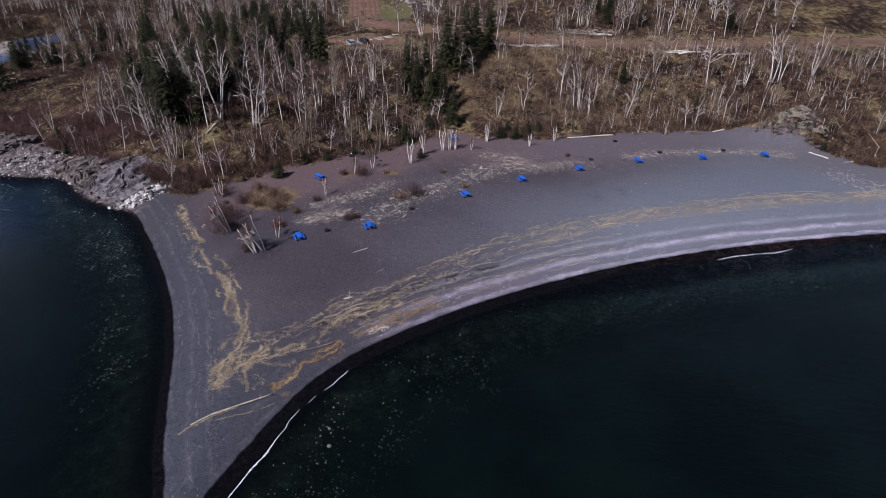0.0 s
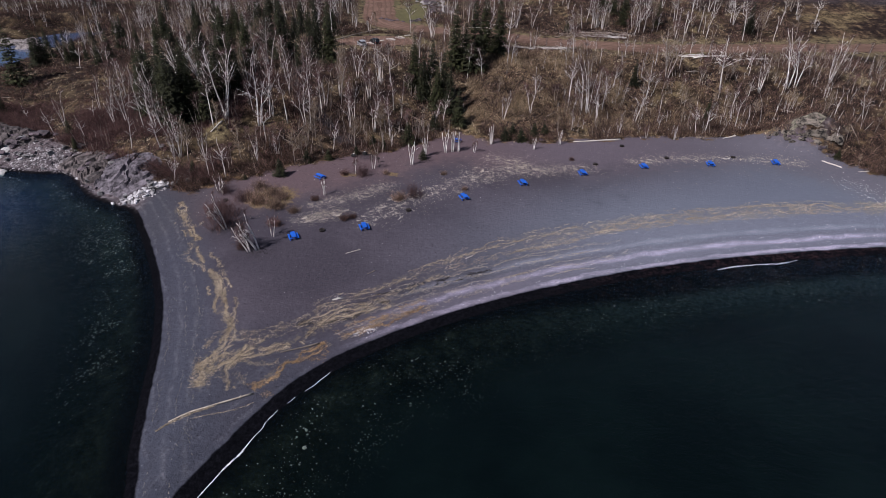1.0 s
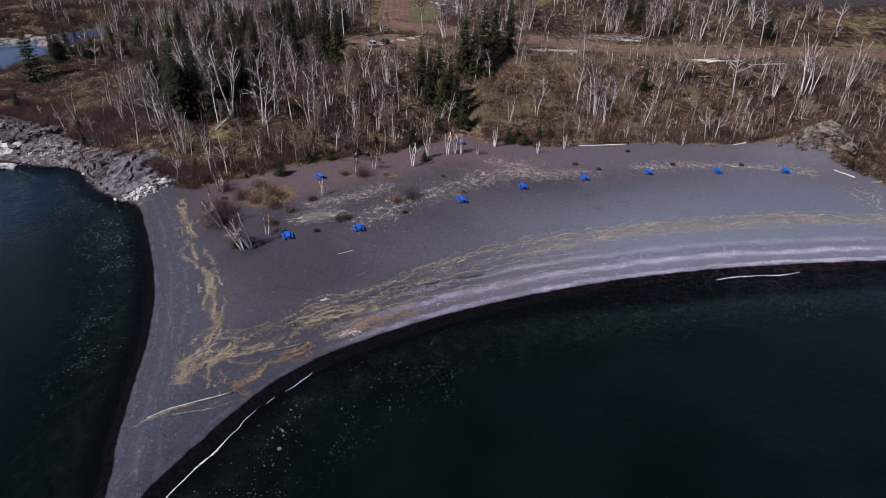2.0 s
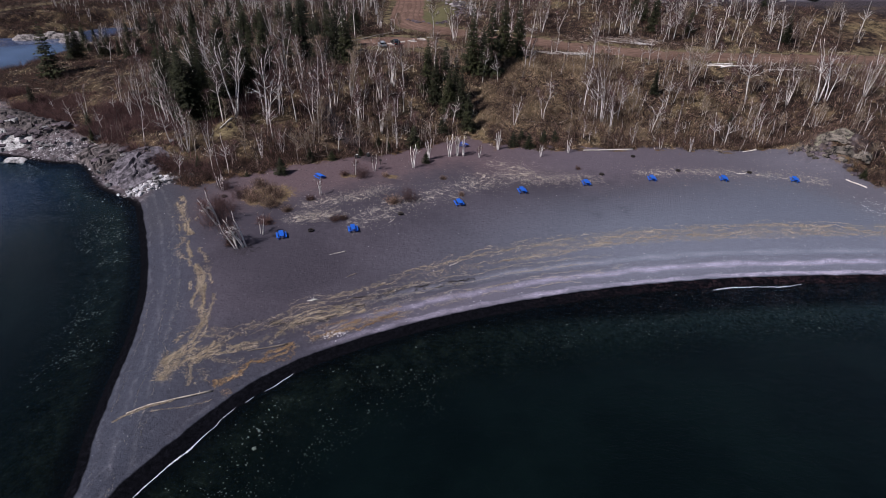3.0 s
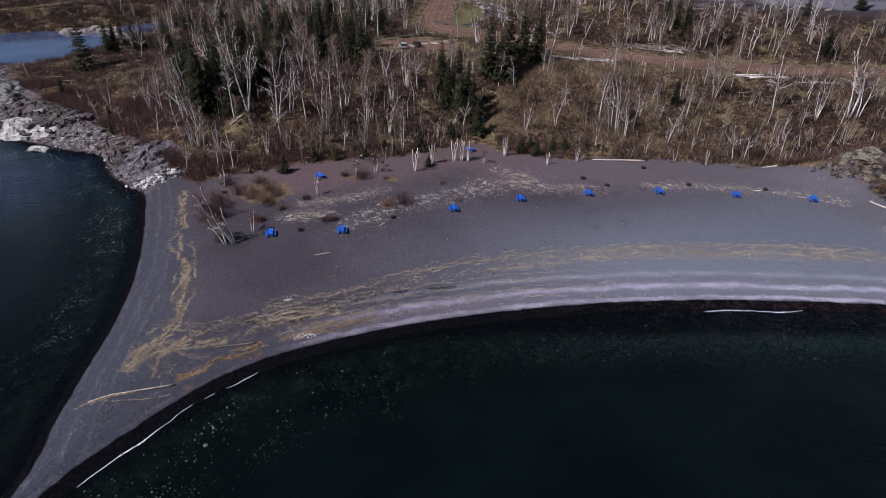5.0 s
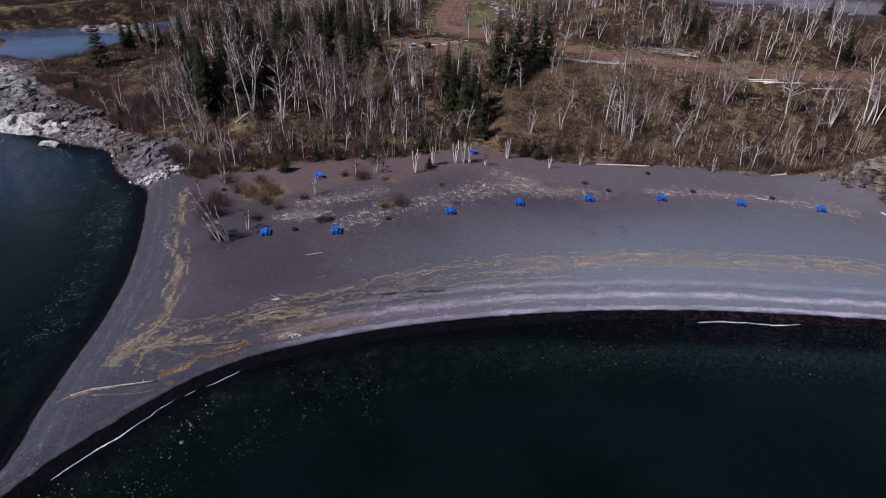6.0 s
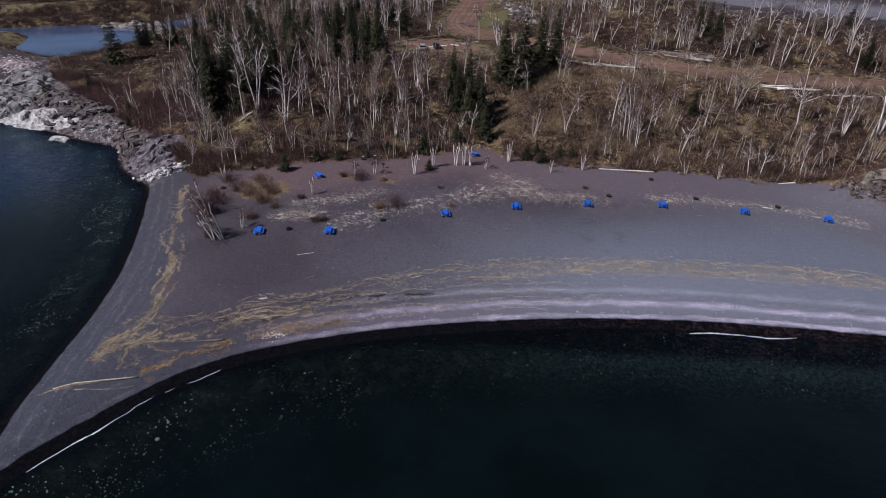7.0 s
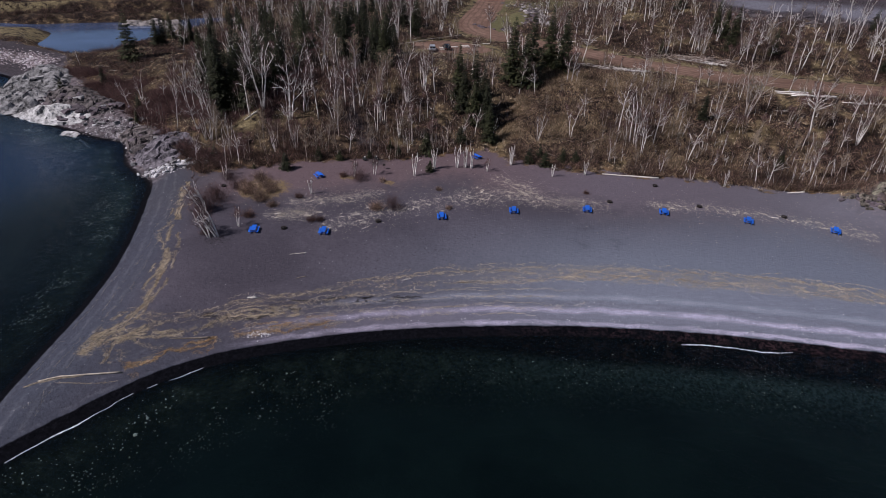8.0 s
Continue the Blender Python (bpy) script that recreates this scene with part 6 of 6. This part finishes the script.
golden, rusty, bleached, dark = Straw(), Straw(), Straw(), Straw()
for k, (line, half) in enumerate(WRACK):
    length = np.hypot(*np.diff(line, axis=0).T).sum()
    heap = rusty if k == 5 else golden
    for q, off in enumerate((-1.2, -0.45, 0.05, 0.4, 1.2)):
        n = int(length * (100 if abs(off) < 1 else 60) * (0.5 + 0.5 * half) * (0.45 if k in (1, 2) else 1.35))
        heap.lay(*strand(line, n, off * half, 300 + 11 * k + q, 1.25, 0.66 if k in (1, 2) else 0.60), 1.1, 0.40)
# straw caught along the stranded trunk
golden.lay(*strand(spline([(-27.2, 43.4), (-26.2, 44.4), (-24.4, 45.5), (-22, 46.9)]), 700, 0.1, 371, 0.3, 0.2), 0.8, 0.4)
golden.lay(*strand(spline([(-24, 45.2), (-21, 46.9), (-18.6, 48.6)]), 200, -0.5, 373, 0.3, 0.5), 0.8, 0.4)
# thin pale threads left by single waves below the main line
for k, d in enumerate((2.2, 3.3, 4.3, 5.1, 6.0, 6.8, 7.7)):
    line = offset_line(SHORE_EAST, d, -13 + 0.9 * k, 26 + 5 * (k % 3))
    bleached.lay(*strand(line, int(2100 - 120 * k), 0.9 * math.sin(3.0 * k), 401 + 7 * k, 0.9, 0.50), 0.45, 0.40)
for k, d in enumerate((9.0, 10.3, 11.3, 12.2, 13.0)):
    line = offset_line(SHORE_EAST, d, 14, 92)
    golden.lay(*strand(line, 1300, 0.8 * math.cos(2.0 * k), 451 + 7 * k, 1.3, 0.60), 0.8, 0.40)
for k, d in enumerate((1.6, 3.0, 4.6, 5.4)):
    line = offset_line(SHORE_WEST, -d, -42, -22)
    bleached.lay(*strand(line, 520, 0.6 * math.cos(2.2 * k), 501 + 7 * k, 1.0, 0.62), 0.4, 0.4)
# black peaty debris among the straw
for k in range(4):
    dark.lay(*strand(DEBRIS, 1500, 0.5 * (k - 1.5), 531 + 7 * k, 0.8, 0.92), 0.6, 0.45)
# bark and twigs shed under the leaning birches
for x0, y0, n in ((-27.0, 78.0, 420), (-34.8, 85.3, 260), (-16.5, 106.5, 120)):
    dark.lay(x0 + rng.normal(0, 1.5, n), y0 + rng.normal(0, 1.2, n), rng.uniform(0, 6.28, n), 1.0, 0.45)
golden.done("drift_straw", 0.0145, M_STRAW, "golden reeds and straw washed into drift lines")
rusty.done("drift_straw", 0.0145, M_RUSTSTRAW, "rust-orange straw washed up beside the wet shore")
bleached.done("drift_straw", 0.010, M_PALESTRAW, "thin pale threads of straw marking old wave lines")
dark.done("drift_debris", 0.03, M_PEAT, "black clumps of peaty bark and weed in drift lines")
base, tip = [], []
for line, half in LITTER:
    x, y = along(line, 1500, half * 0.7)
    z = ground_z(x, y)
    an, ln = rng.uniform(0, 6.28, len(x)), rng.uniform(0.10, 0.30, len(x))
    base.append(np.stack([x, y, z + 0.02], 1))
    tip.append(np.stack([x + np.cos(an) * ln, y + np.sin(an) * ln, z + rng.uniform(0.03, 0.12, len(x))], 1))
litter = Soup()
litter.slivers(np.vstack(base), np.vstack(tip), 0.020)
tagged(new("beach_grass", litter.mesh("beach_grass", M_PALESTRAW)), "sparse pale dry beach grass on dark sand", "grass", kind="stuff")


# thin broken line of foam where the swell meets the bay shore
def foam_line(name, lo, hi, off, wide, seed):
    line = SHORE_EAST
    r = np.random.default_rng(seed)
    step = np.r_[0, np.cumsum(np.hypot(*np.diff(line, axis=0).T))]
    n = int((hi - lo) * 38)
    t = r.uniform(lo, hi, n)
    x, y = np.interp(t, step, line[:, 0]), np.interp(t, step, line[:, 1])
    dx, dy = np.interp(t + 0.3, step, line[:, 0]) - x, np.interp(t + 0.3, step, line[:, 1]) - y
    ln = np.hypot(dx, dy)
    swell = np.clip(1.9 * vnoise(t, t * 0 + 5, 3.5, seed + 1) - 0.42, 0, 1) * np.sin(np.clip((t - lo) / (hi - lo), 0.02, 0.98) * math.pi) ** 0.5
    o = off + 0.9 * (vnoise(t, t * 0, 6, seed) - 0.5) + 0.3 * (vnoise(t, t * 0 + 9, 1.2, seed) - 0.5) + wide * swell * r.normal(0, 0.55, n) + wide * 1.2 * swell * r.uniform(0, 1, n) ** 4
    keep = swell > 0.05
    x, y, t, swell, an = (x + dy / ln * o)[keep], (y - dx / ln * o)[keep], t[keep], swell[keep], np.arctan2(dy, dx)[keep]
    size = r.uniform(0.4, 1.0, len(x)) * (0.035 + 0.045 * swell)
    verts = []
    for k in range(6):
        a = k * math.pi / 3 + r.uniform(-0.3, 0.3, len(x))
        u, v = 2.2 * size * np.cos(a), size * np.sin(a)
        verts.append(np.stack([x + u * np.cos(an) - v * np.sin(an), y + u * np.sin(an) + v * np.cos(an), np.full(len(x), 0.012)], 1))
    verts.append(np.stack([x, y, 0.03 + 0.03 * swell], 1))
    v = np.stack(verts, 1).reshape(-1, 3)
    b = np.arange(len(x)) * 7
    f = np.vstack([np.stack([b + k, b + (k + 1) % 6, b + 6], 1) for k in range(6)])
    return tagged(new(name, mesh_of(name, v, f, M_FOAM, True)), "thin white foam line of a small breaking wave", "foam", kind="stuff")


foam_line("wave_foam", 11, 25, 2.0, 0.11, 3)
foam_line("wave_foam", 26, 37, 1.9, 0.09, 6)
foam_line("wave_foam", 97, 112, 2.3, 0.16, 8)
# ---------------------------------------------------------------- picnic tables, fire rings, cars
def picnic_table():
    """A plank table with fixed benches; its long side runs along y."""
    top = new("picnic_table")
    bm = bmesh.new()
    for k in range(5):
        box(bm, (0.142, 1.86, 0.042), (-0.304 + 0.152 * k, 0, 0.745), 0.006)
    part("tabletop", bm, M_BLUE, top)
    for sx in (-1, 1):
        bm = bmesh.new()
        for k in range(2):
            box(bm, (0.135, 1.86, 0.042), (sx * (0.60 + 0.145 * k), 0, 0.445), 0.006)
        part("bench", bm, M_BLUE, top)
    for sy in (-1, 1):
        for sx in (-1, 1):
            bm = bmesh.new()
            lean = Matrix.Rotation(sx * radians(-24), 4, "Y")
            box(bm, (0.09, 0.042, 0.84), (sx * 0.43, sy * 0.66, 0.36), 0.004, lean)
            part("leg", bm, M_BLUE, top)
        bm = bmesh.new()
        box(bm, (1.46, 0.042, 0.09), (0, sy * 0.705, 0.378), 0.004)
        box(bm, (0.70, 0.042, 0.07), (0, sy * 0.705, 0.688), 0.004)
        part("crossbeam", bm, M_BLUE, top)
        bm = bmesh.new()
        box(bm, (0.07, 0.75, 0.042), (0, sy * 0.36, 0.52), 0.004, Matrix.Rotation(sy * radians(-27), 4, "X"))
        part("brace", bm, M_BLUE, top)
    return tagged(top, "bright blue painted wooden picnic table with benches on dark sand", "picnic table", "beach picnic tables")


def settle(ob, x, y, turn, first):
    m = pose(x, y, float(ground_z(x, y)) - 0.02, 0, 0, turn)
    if first:
        ob.matrix_basis = m
        return ob
    return copy_thing(ob, m)


table = picnic_table()
for k, (x, y, heading) in enumerate([(-22.2, 81.8, -25), (-11.4, 85.6, -20), (4.9, 97.9, -22), (16.1, 105.0, -14), (28.4, 110.6, -8), (41.6, 115.0, -3), (56, 117.6, 5), (70.2, 119.5, 10), (-22.9, 104.3, -52), (3.0, 125.6, -60)]):
    settle(table, x, y, -heading, k == 0)


def fire_ring():
    ring = new("fire_ring")
    s = Soup()
    an = np.linspace(0, 2 * math.pi, 25)
    outer, inner = 0.46, 0.41
    v = []
    for r, z in ((outer, -0.05), (outer, 0.27), (outer + 0.03, 0.29), (inner, 0.29), (inner, -0.05)):
        v.append(np.stack([r * np.cos(an[:-1]), r * np.sin(an[:-1]), np.full(24, z)], 1))
    f = []
    for a in range(4):
        for i in range(24):
            k = (i + 1) % 24
            f += [(a * 24 + i, a * 24 + k, (a + 1) * 24 + k), (a * 24 + i, (a + 1) * 24 + k, (a + 1) * 24 + i)]
    s.add(np.vstack(v), f)
    part("steel_band", s.mesh("steel_band", M_RUST, True), None, ring)
    bm = bmesh.new()
    bmesh.ops.create_cone(bm, cap_ends=True, segments=20, radius1=0.40, radius2=0.30, depth=0.10, matrix=Matrix.Translation((0, 0, 0.05)))
    part("ash_bed", bm, M_ASH, ring, "grey ash and charred wood")
    bm = bmesh.new()
    for k in range(9):
        box(bm, (0.02, 0.62, 0.015), (-0.28 + 0.035 * k, 0.05, 0.31))
    box(bm, (0.32, 0.02, 0.02), (-0.14, 0.34, 0.30))
    part("grate", bm, M_RUST, ring)
    return tagged(ring, "rusty black steel fire ring with ash on the beach", "fire ring", "beach fire rings")


ring = fire_ring()
for k, (x, y) in enumerate([(-18.1, 84.2), (-4.7, 92.4), (31.9, 115.8), (47.8, 120.5), (62.4, 122.2), (-38.0, 94.8), (39.6, 126.5)]):
    settle(ring, x, y, 40 * k, k == 0)


def grill():
    """A park grill: a box on a post."""
    g = new("park_grill")
    s = Soup()
    s.tube([(0, 0, -0.2), (0, 0, 0.8)], [0.045, 0.045], 8)
    part("post", s.mesh("post", M_RUST, True), None, g)
    bm = bmesh.new()
    box(bm, (0.52, 0.03, 0.26), (0, 0.2, 0.93), 0.005)
    box(bm, (0.03, 0.40, 0.26), (-0.245, 0, 0.93), 0.005)
    box(bm, (0.03, 0.40, 0.26), (0.245, 0, 0.93), 0.005)
    box(bm, (0.52, 0.43, 0.03), (0, 0, 0.815), 0.005)
    part("firebox", bm, M_RUST, g)
    bm = bmesh.new()
    for k in range(7):
        box(bm, (0.46, 0.018, 0.018), (0, -0.15 + 0.05 * k, 1.0))
    part("grate", bm, M_RUST, g)
    return tagged(g, "black steel park grill on a post in the sand", "grill")


settle(grill(), -12.7, 112.6, 20, True)


def cargo_heap(x, y, label):
    """A low dark bundle with a pale top: bags left at the path's mouth."""
    heap = new("bag_heap")
    me = rock_mesh("bag", 301 + int(x), M_TYRE, 2, 0.8, 6, 0.1)
    ob = part("bag", me, None, heap)
    ob.matrix_basis = Matrix.Translation((0, 0, 0.35)) @ Matrix.Diagonal((0.55, 0.4, 0.55, 1))
    ob = part("towel", rock_mesh("towel", 311 + int(x), M_STONE, 2, 0.5, 6, 0.1), None, heap, "white cloth on top")
    ob.matrix_basis = Matrix.Translation((0.05, 0.05, 0.72)) @ Matrix.Diagonal((0.2, 0.17, 0.3, 1))
    heap.matrix_basis = pose(x, y, float(ground_z(x, y)))
    return tagged(heap, label, "bag")


cargo_heap(-16.2, 116.4, "dark bag with a white cloth beside the path")
cargo_heap(-18.3, 115.2, "dark bag with a pale cloth beside the path")


def car(paint, label):
    """An estate car, 4.6 m long, nose along +y."""
    c = new("parked_car")
    # body: stations along y with belt profile
    prof = [(-2.28, 0.55, 0.80), (-2.20, 0.38, 0.98), (-1.2, 0.30, 1.0), (0.9, 0.30, 0.97), (2.0, 0.34, 0.88), (2.27, 0.45, 0.72)]
    half = [0.80, 0.88, 0.91, 0.91, 0.88, 0.74]
    s = Soup()
    rows = []
    for (y, lo, hi), w in zip(prof, half):
        rows.append([(-w, y, lo), (-w * 1.02, y, (lo + hi) / 2), (-w * 0.95, y, hi), (w * 0.95, y, hi), (w * 1.02, y, (lo + hi) / 2), (w, y, lo)])
    v = np.array(rows).reshape(-1, 3)
    f = []
    for a in range(5):
        for i in range(6):
            k = (i + 1) % 6
            f += [(a * 6 + i, a * 6 + k, a * 6 + 6 + k), (a * 6 + i, a * 6 + 6 + k, a * 6 + 6 + i)]
    for i in range(1, 5):
        f += [(0, i + 1, i), (30, 30 + i, 31 + i)]
    s.add(v, f)
    part("body", s.mesh("body", paint), None, c)

    def cabin(y0, y1, y2, y3, z0, z1, w0, w1, name, material):
        q = Soup()
        v = [(-w0, y0, z0), (w0, y0, z0), (w0, y3, z0), (-w0, y3, z0), (-w1, y1, z1), (w1, y1, z1), (w1, y2, z1), (-w1, y2, z1)]
        q.add(v, [(0, 1, 5), (0, 5, 4), (1, 2, 6), (1, 6, 5), (2, 3, 7), (2, 7, 6), (3, 0, 4), (3, 4, 7), (4, 5, 6), (4, 6, 7)])
        return part(name, q.mesh(name, material), None, c)
    cabin(-2.15, -1.75, 0.35, 1.05, 0.97, 1.46, 0.84, 0.68, "window_band", M_GLASS)
    cabin(-1.82, -1.70, 0.30, 0.42, 1.455, 1.55, 0.70, 0.64, "roof", paint)
    for sx in (-1, 1):
        for y in (-1.35, 1.40):
            bm = bmesh.new()
            m = Matrix.Translation((sx * 0.80, y, 0.33)) @ Matrix.Rotation(radians(90), 4, "Y")
            bmesh.ops.create_cone(bm, cap_ends=True, segments=18, radius1=0.33, radius2=0.33, depth=0.22, matrix=m)
            wheel = part("wheel", bm, M_TYRE, c)
            bm = bmesh.new()
            m = Matrix.Translation((sx * 0.905, y, 0.33)) @ Matrix.Rotation(radians(90), 4, "Y")
            bmesh.ops.create_cone(bm, cap_ends=True, segments=14, radius1=0.21, radius2=0.19, depth=0.03, matrix=m)
            part("rim", bm, M_RIM, wheel)
        bm = bmesh.new()
        box(bm, (0.24, 0.05, 0.16), (sx * 0.66, -2.26, 0.82), 0.01)
        part("tail_light", bm, M_LAMP, c, "red tail light")
        bm = bmesh.new()
        box(bm, (0.30, 0.06, 0.14), (sx * 0.60, 2.19, 0.70), 0.01)
        part("headlight", bm, M_RIM, c, "clear headlight")
    return tagged(c, label, "car", "parked cars")


settle(car(M_CARWHITE, "silver-white estate car parked on the dirt bay"), -25.7, 175.2, 25, True)
settle(car(M_CARBLACK, "black estate car parked on the dirt bay"), -22.4, 178.2, 30, True)


def guard_rail(points):
    """A low weathered rail on posts behind the parking bay."""
    rail = new("guard_rail")
    pts = spline(points, 5)
    s = Soup()
    s.tube(np.column_stack([pts, ground_z(pts[:, 0], pts[:, 1]) + 0.62]), np.full(len(pts), 0.11), 6)
    part("rail", s.mesh("rail", M_GREYBARK, True), None, rail)
    for x, y in pts[::2]:
        s = Soup()
        z = float(ground_z(x, y))
        s.tube([(x, y, z - 0.3), (x, y, z + 0.75)], [0.1, 0.1], 6)
        part("post", s.mesh("post", M_GREYBARK, True), None, rail)
    return tagged(rail, "low weathered wooden rail behind the parking bay", "rail")


guard_rail([(-36, 175.5), (-33, 181), (-30, 187), (-26.5, 192), (-23.5, 195)])
p = np.column_stack([rng.normal(0, 1, (260, 2)) * [6.5, 1.3] + [45, 197.2], np.zeros(260)])
p[:, 2] = ground_z(p[:, 0], p[:, 1]) + rng.uniform(0, 0.9, 260)
pile = Soup()
pile.cones(p, p + rng.normal(0, 1, (260, 3)) * [2.2, 0.8, 0.25] + [0, 0, 0.2], 0.05)
tagged(new("brush_pile", pile.mesh("brush_pile", M_GREYBARK)), "heap of cut grey branches beside the dirt road", "deadwood", kind="stuff")
p = np.column_stack([rng.normal(0, 1, (90, 2)) * [4.5, 0.7] + [25, 177], np.zeros(90)])
p[:, 1] += 0.22 * (p[:, 0] - 25)
p[:, 2] = ground_z(p[:, 0], p[:, 1]) + rng.uniform(0.05, 0.6, 90)
tangle = Soup()
tangle.cones(p, p + rng.normal(0, 1, (90, 3)) * [2.0, 0.7, 0.2] + [0, 0, 0.1], 0.07)
tagged(new("brush_pile", tangle.mesh("brush_pile", M_PALELOG)), "tangle of pale cut branches along the road's edge", "deadwood", kind="stuff")
